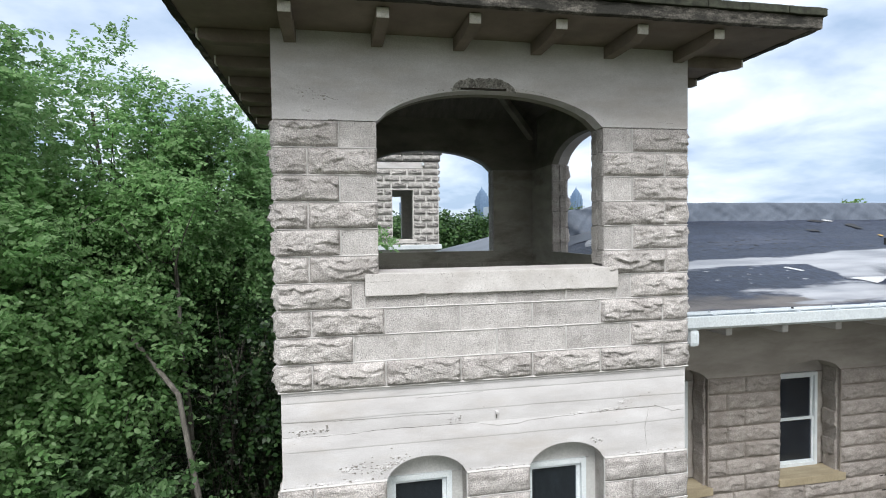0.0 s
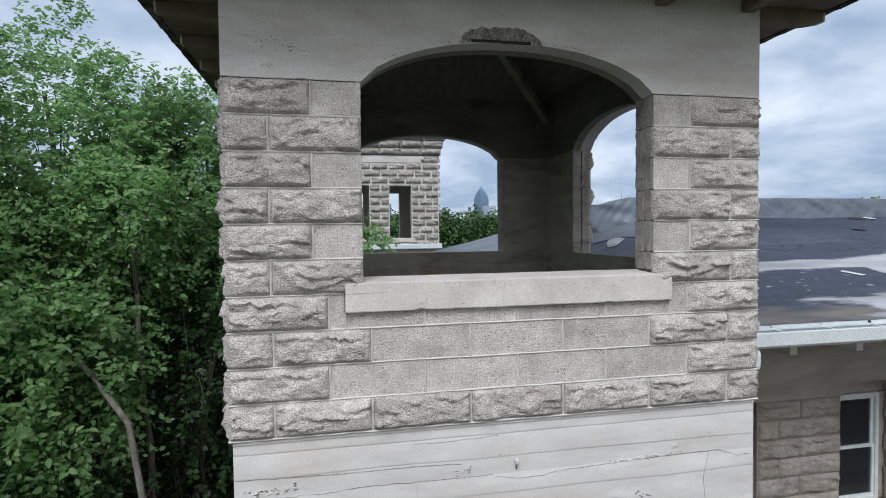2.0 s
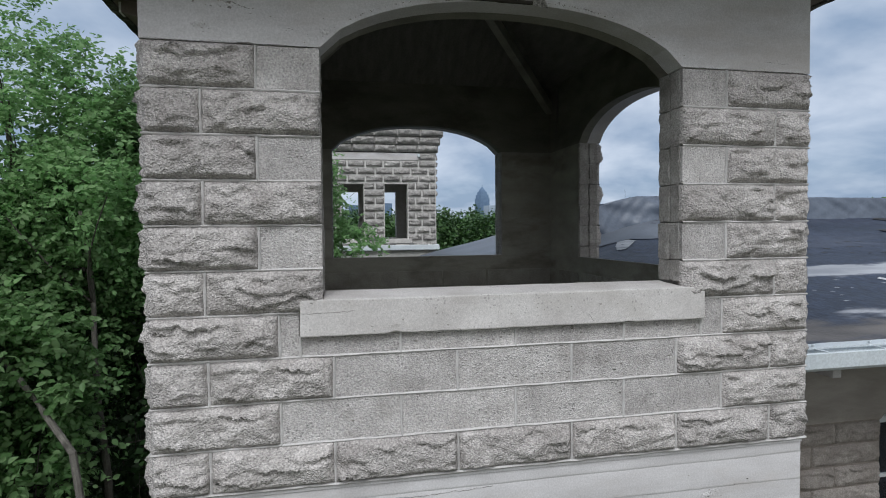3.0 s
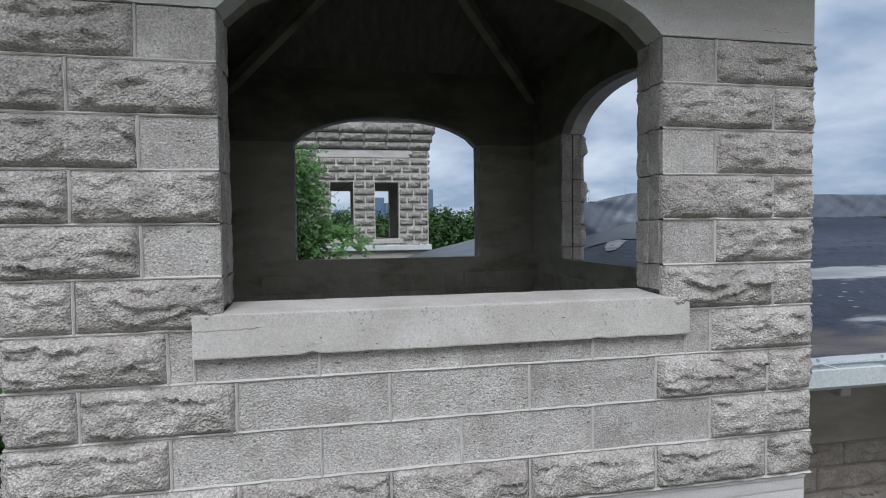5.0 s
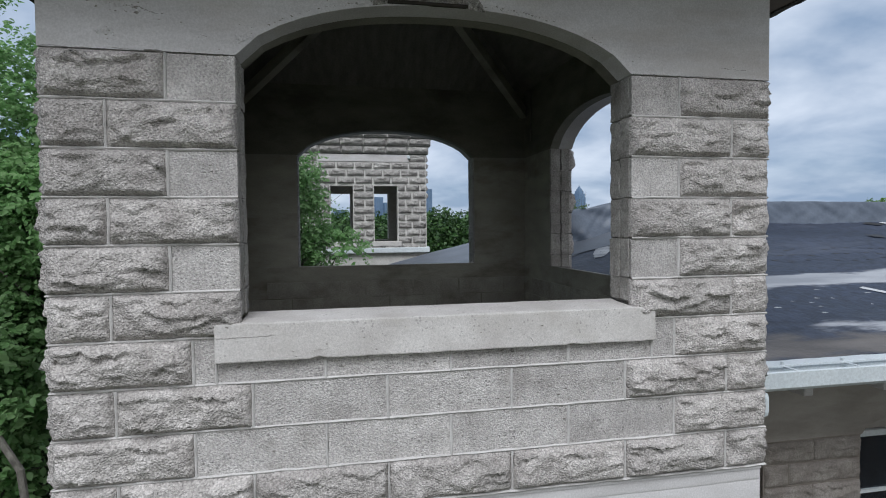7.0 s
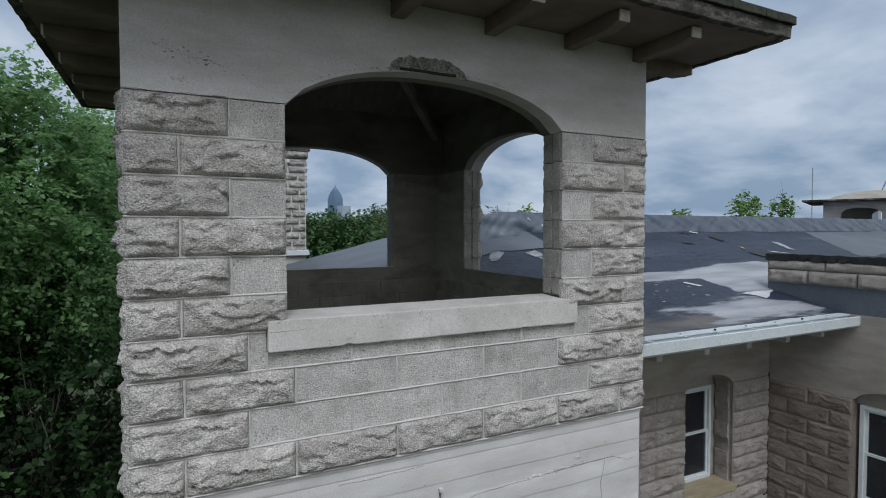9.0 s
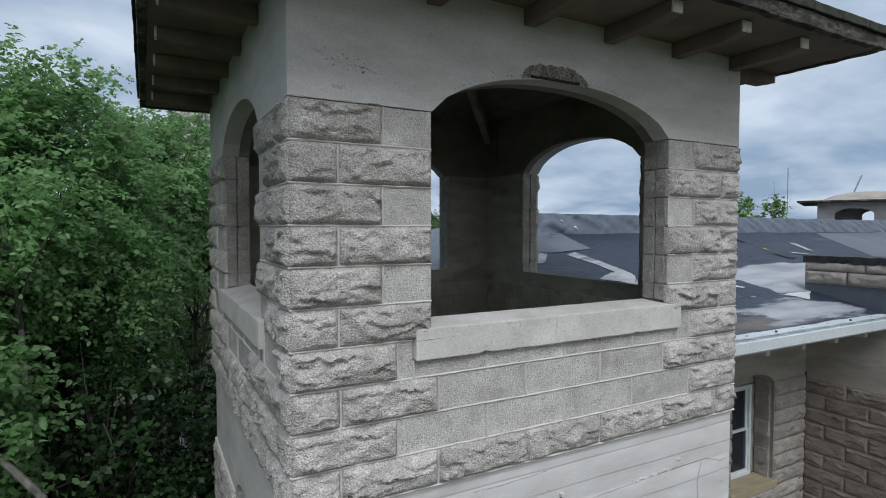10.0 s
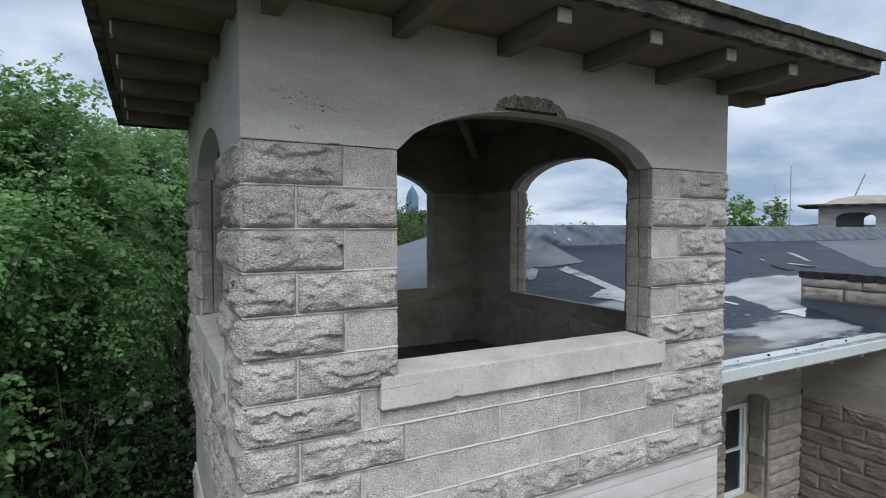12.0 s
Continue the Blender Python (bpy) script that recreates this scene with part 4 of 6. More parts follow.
# soffit slab round the tower, fascia and tile edge
for x0, x1, y0, y1 in ((EX0 + 0.02, EX1 - 0.02, EY0 + 0.02, -0.006), (EX0 + 0.02, EX1 - 0.02, TD + 0.006, EY1 - 0.02), (EX0 + 0.02, -0.006, -0.006, TD + 0.006), (TW + 0.006, EX1 - 0.02, -0.006, TD + 0.006)):
    part("soffit", box(x0, x1, y0, y1, 10.60, 10.66), M_EAVE, roof, "stained dark concrete soffit")
for k, (x0, x1, y0, y1) in enumerate(((EX0, EX1, EY0, EY0 + 0.07), (EX0, EX1, EY1 - 0.07, EY1), (EX0, EX0 + 0.07, EY0 + 0.07, EY1 - 0.07), (EX1 - 0.07, EX1, EY0 + 0.07, EY1 - 0.07))):
    bm = worn_box(x0, x1, y0, y1, 10.585, 10.70, 0.05, 0.008, 0.01, k, 0, 11)
    part("fascia", bm, M_FASCIA, roof, "black-stained crumbling concrete edge")
for k, (x0, x1, y0, y1) in enumerate(((EX0 - 0.03, EX1 + 0.03, EY0 - 0.03, EY0 + 0.12), (EX0 - 0.03, EX1 + 0.03, EY1 - 0.12, EY1 + 0.03), (EX0 - 0.03, EX0 + 0.12, EY0 + 0.12, EY1 - 0.12), (EX1 - 0.12, EX1 + 0.03, EY0 + 0.12, EY1 - 0.12))):
    along = x1 - x0 > y1 - y0
    n = 14
    for i in range(n):
        if along:
            a, b = x0 + (x1 - x0) * i / n, x0 + (x1 - x0) * (i + 1) / n - 0.006
            bm = worn_box(a, b, y0 + 0.012 * noise.noise(Vector((i, k, 0))), y1, 10.702, 10.775 + 0.01 * noise.noise(Vector((i, k, 5))), 0.09, 0.006, 0.008, i)
        else:
            a, b = y0 + (y1 - y0) * i / n, y0 + (y1 - y0) * (i + 1) / n - 0.006
            bm = worn_box(x0, x1 + 0.012 * noise.noise(Vector((i, k, 0))), a, b, 10.702, 10.775 + 0.01 * noise.noise(Vector((i, k, 5))), 0.09, 0.006, 0.008, i)
        part("edge_tile", bm, M_MOSS, roof)

# rafter tails below the soffit
R_LEN = 0.66


def rafter_mesh():
    bm = worn_box(-0.055, 0.055, -R_LEN + 0.012, -0.01, 10.475, 10.598, 0.11, 0.003, 0.008, 3)
    for v in bm.verts:
        if v.co.y < -R_LEN + 0.1 and v.co.z < 10.5:
            v.co.z += 0.03
    return as_mesh("rafter", bm, M_EAVE)


RAFTER = rafter_mesh()
TAIL = as_mesh("rafter_end", worn_box(-0.052, 0.052, -R_LEN - 0.006, -R_LEN + 0.011, 10.507, 10.594, 0.06, 0.003, 0.005, 5), M_TAIL)
for fm, L in ((pose(0, 0, 0), TW), (pose(TW, 0, 0, 0, 0, 90), TD + 0.001), (pose(TW, TD, 0, 0, 0, 180), TW), (pose(0, TD, 0, 0, 0, 270), TD)):
    for k in range(6):
        u = 0.17 + k * (L - 0.32) / 4.96
        m = fm @ pose(u, 0, 0) @ (Matrix.Diagonal((1, 1.2, 1, 1)) if L == TD + 0.001 else Matrix())
        r = part("rafter", RAFTER, None, roof, m=m)
        part("rafter_end", TAIL, None, r, "pale worn rafter end, daylight put into its colour", m)

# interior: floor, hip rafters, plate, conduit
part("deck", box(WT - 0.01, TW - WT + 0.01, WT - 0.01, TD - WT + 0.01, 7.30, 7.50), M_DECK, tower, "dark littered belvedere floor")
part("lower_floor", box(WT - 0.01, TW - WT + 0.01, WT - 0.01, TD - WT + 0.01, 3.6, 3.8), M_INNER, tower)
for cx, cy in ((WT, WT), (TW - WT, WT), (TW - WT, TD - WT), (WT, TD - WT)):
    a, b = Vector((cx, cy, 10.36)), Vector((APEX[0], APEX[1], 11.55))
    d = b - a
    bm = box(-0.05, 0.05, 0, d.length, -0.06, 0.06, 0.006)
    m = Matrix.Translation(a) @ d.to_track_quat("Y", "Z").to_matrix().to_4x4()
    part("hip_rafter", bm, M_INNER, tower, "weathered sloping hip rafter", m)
for dx in (-0.16, 0.16):
    part("hanger", box(TW / 2 + dx - 0.018, TW / 2 + dx + 0.018, TD / 2 + 0.3, TD / 2 + 0.34, 11.2, 11.5, 0.004), M_CRACK, tower, "dark iron hanger")
part("conduit", box(TW - WT - 0.03, TW - WT - 0.008, TD - WT - 0.30, TD - WT - 0.278, 9.95, 10.60, 0.006), M_LINING, tower, "dark vertical conduit")


# ---- windows ----
def sash_window(name, parent, m, w, z0, z1, depth, split=True, label="white vinyl sash window with dark panes"):
    """A double-hung window in an opening from x=0 to w, set back by depth; frame > sashes, panes."""
    f = 0.055
    bm = bmesh.new()
    for x0, x1, a, b in ((0, f, z0, z1), (w - f, w, z0, z1), (f, w - f, z1 - f, z1), (f, w - f, z0, z0 + f)):
        add_box(bm, x0, x1, depth, depth + 0.10, a, b)
    win = part(name, bm, M_FRAME, parent, label, m)
    mid = (z0 + z1) / 2
    for k, (a, b, dy) in enumerate(((mid - 0.02, z1 - f, 0.045), (z0 + f, mid + 0.03, 0.02))):
        s = 0.04
        bm = bmesh.new()
        for x0, x1, c, d in ((f, f + s, a, b), (w - f - s, w - f, a, b), (f + s, w - f - s, b - s, b), (f + s, w - f - s, a, a + s)):
            add_box(bm, x0, x1, depth + dy, depth + dy + 0.035, c, d)
        part("sash", bm, M_FRAME, win, m=m)
        pane = part("pane", box(f + s, w - f - s, depth + dy + 0.014, depth + dy + 0.020, a + s, b - s), M_GLASS, win, "dark window glass", m)
        pane.visible_shadow = False
    return win


for a, b in ((1.0, 1.81), (2.485, 3.32)):
    sash_window("window", tower, pose(a + 0.015, 0, 0), b - a - 0.13, 4.62, 6.20, 0.20)
    part("arch_board", box(a, b, 0.225, 0.262, 6.201, 6.47), M_BOARD, tower, "grey board closing the arch")
    part("jamb_board", box(b - 0.113, b - 0.001, 0.21, 0.262, 4.56, 6.20), M_BOARD, tower)
sash_window("window", tower, pose(0, TD, 0, 0, 0, 270) @ pose(1.72, 0, 0), 0.76, 4.62, 6.245, 0.20)
part("arch_board", box(1.7, 2.5, 0.225, 0.262, 6.246, 6.47), M_BOARD, tower, "grey board closing the arch", pose(0, TD, 0, 0, 0, 270))


# ---- main building ----
main = thing("main_building", 9.6, 6.0, 0, label="two-storey cast-block building with patched low roof", category="building")
WY, WX = 2.05, 9.50            # south wall and the wing's west wall
S0 = (0.86, 7.60)              # eave of the south slope: y, z
SL = 0.25


def z_roof(x, y):
    south = S0[1] + SL * (y - S0[0])
    west = 7.13 + SL * x
    return min(south, west, 9.12)


# south wall, lower part and lintel band
MW = [(4.98, 6.13), (7.42, 8.57)]
bm = bmesh.new()
pierced(bm, 4.30, WX, 0, 6.38, WY + 0.012, WY + 0.46, [(a, b, 4.66, 6.38, 0.0) for a, b in MW])
wall_s = part("wall_south", knit(bm), M_WALL2, main, "brownish grey cast-block wall")
bm = bmesh.new()
pierced(bm, 4.30, WX, 6.38, 7.50, WY - 0.004, WY + 0.46, [(a + 0.02, b - 0.02, 6.38, 6.38, 0.18) for a, b in MW])
part("lintel", knit(bm), M_RENDER2, main, "smooth grey lintel band over arched windows")
joints = bmesh.new()
for c in range(9):
    z1 = 6.38 - CH * c
    z0 = z1 - CH
    at = 4.30
    spans = []
    for a, b in MW:
        if z1 > 4.6:
            spans.append((at, a))
            at = b
    spans.append((at, WX))
    for a, b in spans:
        n = max(1, round((b - a) / 0.62))
        for i in range(n):
            off = 0.5 if c % 2 and n > 1 else 0
            x0, x1 = a + (b - a) * max(0, i - off) / n, a + (b - a) * (i + 1 - off if i < n - 1 or not off else n) / n
            if x1 - x0 > 0.08:
                bead(joints, (x0, z0), (x0, z1), 0.007, 0.007)
                part("block", split_block(x1 - x0 - 2 * G, CH - 2 * G, (i * 3 + c) % 5, 1.1, 0.018, M_WALL2), None, wall_s, m=pose(x0 + G, WY, z0 + G))
        bead(joints, (a, z1), (b, z1), 0.009, 0.010)
part("mortar", joints, M_MORTAR2, wall_s, m=pose(0, WY, 0), kind="stuff")
# ragged window jambs: toothed block ends
for a, b in MW:
    sash_window("window", main, pose(a + 0.03, WY, 0), b - a - 0.16, 4.70, 6.27, 0.31)
    part("arch_board", box(a, b, WY + 0.36, WY + 0.42, 6.275, 6.58), M_RENDER2, main)
    for k in range(7):
        z0 = 4.70 + k * CH * 0.94
        dw = (0.048 if k % 2 else 0.03) + random.uniform(-0.008, 0.012)
        part("jamb_block", worn_box(b - dw, b + 0.002, WY + 0.06, WY + 0.30, z0, z0 + CH * 0.942, 0.045, 0.016, 0.003, k, 0, 14), M_WALL2, main)
        part("jamb_block", worn_box(a - 0.002, a + dw * 0.5, WY + 0.06, WY + 0.30, z0, z0 + CH * 0.942, 0.045, 0.016, 0.003, k + 9, 0, 14), M_WALL2, main)
    part("jamb_board", box(b - 0.128, b - 0.001, WY + 0.33, WY + 0.41, 4.71, 6.27), M_RENDER2, main)
    part("window_sill", worn_box(a - 0.05, b + 0.05, WY - 0.06, WY + 0.33, 4.58, 4.70, 0.12, 0.004, 0.008, 3), M_PLY, main, "wet yellowish board on the sill")

# wing: west wall with its window, parapet with black flashing
wing_m = pose(WX, WY, 0, 0, 0, 270)      # local x runs towards -y
WLEN = 5.2
WW = (1.31, 2.35)
bm = bmesh.new()
pierced(bm, 0, WLEN, 0, 6.33, 0.012, 0.32, [(WW[0], WW[1], 4.66, 6.33, 0.0)])
wing = part("wall_west", knit(bm), M_WING, main, "brownish split-face block wall of the wing", wing_m)
bm = bmesh.new()
pierced(bm, 0, WLEN, 6.33, 7.62, -0.004, 0.32, [(WW[0] + 0.02, WW[1] - 0.02, 6.33, 6.33, 0.18)])
part("lintel", knit(bm), M_RENDER2, main, "smooth grey lintel band", wing_m)
joints = bmesh.new()
for c in range(10):
    z1 = 6.33 - CH * c
    z0 = z1 - CH
    spans = [(0, WW[0]), (WW[1], WLEN)] if z1 > 4.6 else [(0, WLEN)]
    for a, b in spans:
        n = max(1, round((b - a) / 0.62))
        for i in range(n + 1):
            off = 0.5 if c % 2 else 0
            x0, x1 = a + (b - a) * max(0, i - off) / n, a + (b - a) * min(n, i + 1 - off) / n
            if x1 - x0 > 0.08:
                bead(joints, (x0, z0), (x0, z1), 0.007, 0.007)
                part("block", split_block(x1 - x0 - 2 * G, CH - 2 * G, (i * 3 + c) % 5, 0.55, 0.014, M_WING), None, wing, m=wing_m @ pose(x0 + G, 0, z0 + G))
        bead(joints, (a, z1), (b, z1), 0.009, 0.010)
part("mortar", joints, M_MORTAR2, wing, m=wing_m, kind="stuff")
sash_window("window", main, wing_m @ pose(WW[0] + 0.05, 0, 0), WW[1] - WW[0] - 0.1, 4.76, 6.24, 0.10)
part("arch_board", box(WW[0], WW[1], 0.14, 0.20, 6.245, 6.52), M_RENDER2, main, m=wing_m)
# parapet on the wing
pb = bmesh.new()
add_box(pb, -0.05, WLEN, 0.014, 0.30, 7.62, 8.44)
par = part("parapet", pb, M_ROOF_GREY, main, "low block parapet with black flashing and wet base", wing_m)
for c, (z0, h, bold, w) in enumerate(((8.245, 0.145, 0.7, 0.9), (8.015, 0.22, 1.1, 0.72))):
    at = -0.05
    k = 0
    while at < WLEN - 0.1:
        x1 = min(at + w * (0.85 + 0.3 * random.random()), WLEN)
        part("block", split_block(x1 - at - 0.012, h, k % 3, bold, 0.03, M_WALL2), None, par, m=wing_m @ pose(at + 0.006, 0, z0))
        at = x1
        k += 1
part("flashing", worn_box(-0.08, WLEN, -0.03, 0.34, 8.385, 8.50, 0.05, 0.014, 0.006, 4, 0.16, 9), M_FLASH, par, "torn black flashing strip", wing_m)
# dark jagged strip down the corner
for k in range(26):
    z = 4.3 + k * 0.082
    bm = worn_box(-0.016, 0.014, -0.022, 0.0, z, z + 0.085, 0.03, 0.010, 0.003, k, 0, 25)
    part("corner_crack", bm, M_CRACK, main, "dark jagged strip in the wall corner" if k == 0 else "", pose(WX, WY, 0, 0, 0, 20))
    if k % 3 == 0:
        part("corner_crack", worn_box(-0.12 - 0.05 * (k % 2), 0.0, -0.014, -0.004, z, z + 0.016, 0.03, 0.006, 0.002, k + 3, 0, 25), M_CRACK, main, m=pose(WX, WY - 0.012, 0))

# roof deck as one sheet with a soft, uneven surface and worn, pale-coated areas
PALE = [([(4.4, 2.78), (6.68, 3.05), (8.4, 3.08), (9.12, 3.2), (9.88, 3.4), (12.0, 3.42), (13.2, 3.1), (10.0, 2.2), (9.43, 1.95), (8.45, 1.95), (8.62, 2.2), (8.51, 2.68), (7.17, 2.64), (4.4, 2.42)], 0.9, 0.16),
        ([(5.4, 1.62), (6.54, 1.70), (7.82, 1.80), (8.4, 1.95), (9.2, 1.6), (9.57, 1.2), (9.4, 0.98), (7.6, 0.92), (6.4, 0.95), (7.0, 1.3), (6.6, 1.45)], 0.78, 0.35)]
MUD = [([(4.3, 1.55), (5.47, 1.53), (6.7, 1.5), (7.9, 1.28), (8.6, 1.0), (7.0, 0.84), (4.3, 0.84)], 0.8, 0.4),
       ([(10.0, 1.7), (10.0, 2.1), (14.0, 2.9), (14.0, 1.7)], 0.7, 0.5), ([(7.0, 5.3), (7.2, 5.85), (14.0, 5.85), (12.0, 5.4)], 0.5, 0.5)]


def inside_by(x, y, poly):
    """Distance in from the polygon's edge, negative outside."""
    best, odd = 1e9, False
    for k in range(len(poly)):
        (ax, ay), (bx, by) = poly[k - 1], poly[k]
        dx, dy = bx - ax, by - ay
        f = max(0.0, min(1.0, ((x - ax) * dx + (y - ay) * dy) / (dx * dx + dy * dy)))
        best = min(best, math.hypot(x - ax - f * dx, y - ay - f * dy))
        if (ay > y) != (by > y) and x < ax + (y - ay) * dx / dy:
            odd = not odd
    return best if odd else -best


def cover(x, y, areas):
    return max(top * max(0.0, min(1.0, 0.5 + inside_by(x, y, poly) / (2 * soft))) for poly, top, soft in areas)


vs, fs = [], []
NX, NY = 240, 170
X0, X1, Y0, Y1 = 1.96, 30.0, S0[0] - 0.02, 12.0
for j in range(NY + 1):
    for i in range(NX + 1):
        t = i / NX
        x, y = X0 + (X1 - X0) * t ** 1.5, Y0 + (Y1 - Y0) * (j / NY) ** 1.4
        vs.append((x, y, z_roof(x, y) + 0.024 * noise.noise(Vector((x * 0.9, y * 1.1, 0)))))
for j in range(NY):
    for i in range(NX):
        a = j * (NX + 1) + i
        x, y = vs[a][0], vs[a][1]
        if x < TW - 0.12 and y < TD - 0.12:
            continue
        if x > WX - 0.1 and y < 1.6:
            continue
        fs.append((a, a + 1, a + NX + 2, a + NX + 1))
deck = part("roof_deck", raw_mesh("roof_deck", vs, fs, M_DECKING, True), None, main, "dark navy roofing membrane with pale worn coating, wet")
for mask, areas in (("pale", PALE), ("mud", MUD)):
    deck.data.attributes.new(mask, "FLOAT", "POINT").data.foreach_set("value", [cover(x, y, areas) if x < 14.5 and y < 6.2 else 0.0 for x, y, z in vs])


def patch(name, pts, material, lift, label="", wob=0.05, seed=0):
    """A sheet with a ragged edge lying on the roof; pts run round it in plan."""
    ring = []
    for k in range(len(pts)):
        a, b = Vector(pts[k]), Vector(pts[(k + 1) % len(pts)])
        n = max(2, int((b - a).length / 0.06))
        d = (b - a).normalized()
        for i in range(n):
            p = a + (b - a) * i / n
            ring.append(p + Vector((-d.y, d.x)) * wob * (noise.noise(Vector((p.x * 2.5, p.y * 2.5, seed))) * 1.6 + 0.4 * noise.noise(Vector((p.x * 8, p.y * 8, seed)))))
    bm = bmesh.new()
    face = bm.faces.new([bm.verts.new((p.x, p.y, 0)) for p in ring])
    bmesh.ops.triangulate(bm, faces=[face])
    x_lo, x_hi = min(p.x for p in ring), max(p.x for p in ring)
    y_lo, y_hi = min(p.y for p in ring), max(p.y for p in ring)
    for axis, lo, hi in ((0, x_lo, x_hi), (1, y_lo, y_hi)):
        for i in range(1, int((hi - lo) / 0.2) + 1):
            co, no = [0, 0, 0], [0, 0, 0]
            co[axis], no[axis] = lo + 0.2 * i, 1
            bmesh.ops.bisect_plane(bm, geom=bm.verts[:] + bm.edges[:] + bm.faces[:], plane_co=co, plane_no=no)
    for v in bm.verts:
        x, y = v.co.x, v.co.y
        v.co.z = z_roof(x, y) + 0.024 * noise.noise(Vector((x * 0.9, y * 1.1, 0))) + lift
    bmesh.ops.recalc_face_normals(bm, faces=bm.faces[:])
    if bm.faces and bm.faces[:][0].normal.z < 0:
        bmesh.ops.reverse_faces(bm, faces=bm.faces[:])
    ob = part(name, bm, material, deck, label)
    ob.data.polygons.foreach_set("use_smooth", [True] * len(ob.data.polygons))
    return ob


patch("roof_patch", [(4.40, 4.50), (4.40, 5.9), (7.1, 6.0), (7.12, 5.84), (6.97, 4.75), (6.07, 4.57)], M_ROOF_GREY, 0.013, "smooth grey membrane sheet", 0.02, 1)
patch("roof_patch", [(2.1, 4.45), (2.1, 11.9), (7.9, 11.9), (7.0, 6.3), (5.0, 4.45)], M_ROOF_GREY, 0.006, "smooth grey membrane sheet", 0.02, 2)

patch("roof_patch", [(15.2, 3.5), (16.9, 5.75), (22, 5.8), (22, 4.9), (15.8, 3.4)], M_ROOF_GREY, 0.006, "smooth grey membrane sheet", 0.03, 6)
patch("pale_patch", [(6.02, 4.40), (6.35, 4.54), (6.40, 3.83), (6.50, 3.24), (6.05, 2.81), (5.56, 3.10), (6.18, 3.36), (6.14, 3.85)], M_ROOF_PALE, 0.009, "pale worn roof coating", 0.07, 7)
patch("pale_patch", [(5.0, 3.92), (5.40, 4.53), (5.66, 4.47), (5.40, 4.28), (5.22, 4.02)], M_ROOF_PALE, 0.011, "pale worn roof coating", 0.06, 8)
patch("yellow_scrap", [(12.05, 4.42), (12.14, 4.40), (12.08, 4.27), (12.0, 4.29)], M_YELLOW, 0.02, "scrap of yellow sheet", 0.02, 10)
patch("pale_patch", [(13.9, 4.85), (14.1, 4.8), (13.75, 4.15), (13.6, 4.2)], M_ROOF_PALE, 0.011, "", 0.03, 11)
patch("torn_patch", [(11.9, 4.1), (12.3, 4.05), (12.2, 3.65), (11.9, 3.7)], M_FLASH, 0.02, "torn black membrane", 0.05, 12)

patch("white_patch", [(8.42, 1.93), (8.9, 1.97), (9.45, 1.97), (9.1, 1.8), (8.8, 1.66), (8.7, 1.8)], M_ROOF_WHITE, 0.008, "bright white roof coating", 0.03, 14)
patch("white_patch", [(7.9, 2.52), (8.0, 2.56), (8.16, 2.34), (8.06, 2.32)], M_ROOF_WHITE, 0.008, "", 0.015, 15)
patch("torn_patch", [(12.7, 3.95), (13.1, 3.9), (13.2, 3.72), (12.8, 3.74)], M_FLASH, 0.02, "", 0.04, 16)
patch("white_patch", [(12.55, 4.05), (12.8, 3.98), (13.3, 3.72), (12.9, 3.86)], M_ROOF_WHITE, 0.024, "", 0.03, 17)
patch("torn_patch", [(10.7, 4.9), (10.95, 4.9), (10.95, 4.72), (10.7, 4.74)], M_FLASH, 0.02, "", 0.03, 18)
patch("white_patch", [(12.0, 5.74), (12.14, 5.80), (12.26, 5.66), (12.14, 5.60)], M_ROOF_WHITE, 0.02, "", 0.03, 19)
patch("torn_patch", [(11.55, 5.72), (11.8, 5.80), (12.0, 5.66), (11.75, 5.62)], M_FLASH, 0.015, "", 0.04, 20)
patch("torn_patch", [(12.25, 5.36), (12.5, 5.40), (12.35, 4.95), (12.2, 5.0)], M_FLASH, 0.02, "", 0.05, 21)
# small dark marks where the sheet is nailed
for k in range(34):
    x0, y0 = 7.3 + 0.32 * (k % 12) + random.uniform(-0.12, 0.12), 3.65 + 0.27 * (k // 12) + random.uniform(-0.06, 0.06)
    patch("nail_mark", [(x0, y0), (x0 + 0.07, y0 + 0.02), (x0 + 0.13, y0 - 0.015), (x0 + 0.06, y0 - 0.03)], M_FLASH, 0.004, "", 0.008, 40 + k)
for k in range(12):
    x0, y0, q = random.uniform(6.0, 8.1), random.uniform(1.85, 2.55), random.uniform(0.3, 1.0)
    patch("worn_speck", [(x0, y0), (x0 + 0.06 * q, y0 + 0.015), (x0 + 0.13 * q, y0 - 0.01), (x0 + 0.05 * q, y0 - 0.02 * q)], M_ROOF_PALE, 0.004, "", 0.012, 80 + k)

# upstand along the back of the roof, wrapped in a wrinkled sheet
vs, fs = [], []
NU, NV = 420, 14
for j in range(NV + 1):
    for i in range(NU + 1):
        x = 5.5 + 25.3 * (i / NU) ** 1.4
        v = j / NV
        y = 5.86 + 0.20 * v + (0.04 + 0.09 * max(0, min(1, (8.4 - x) / 1.6))) * noise.noise(Vector((x * 2.6 + v * 2.4, v * 1.2, 7))) * (1 - 0.4 * v) + 0.028 * noise.noise(Vector((x * 5 - v * 3.5, v * 1.2, 9))) - 0.035 * abs(noise.noise(Vector((x * 3.4 + v * 2.2, v * 0.8, 21))))
        z = z_roof(x, 5.9) - 0.03 + (9.325 - z_roof(x, 5.9)) * min(1, v * 1.1) * (1 - 0.2 * max(0, min(1, (6.6 - x) / 0.6))) + 0.018 * noise.noise(Vector((x * 2.2, 4, 1))) * v - 0.004 * (x - 8)
        vs.append((x, y, z))
for i in range(NU + 1):
    x = vs[NV * (NU + 1) + i][0]
    vs.append((x, 6.32, vs[NV * (NU + 1) + i][2] - 0.01))
    
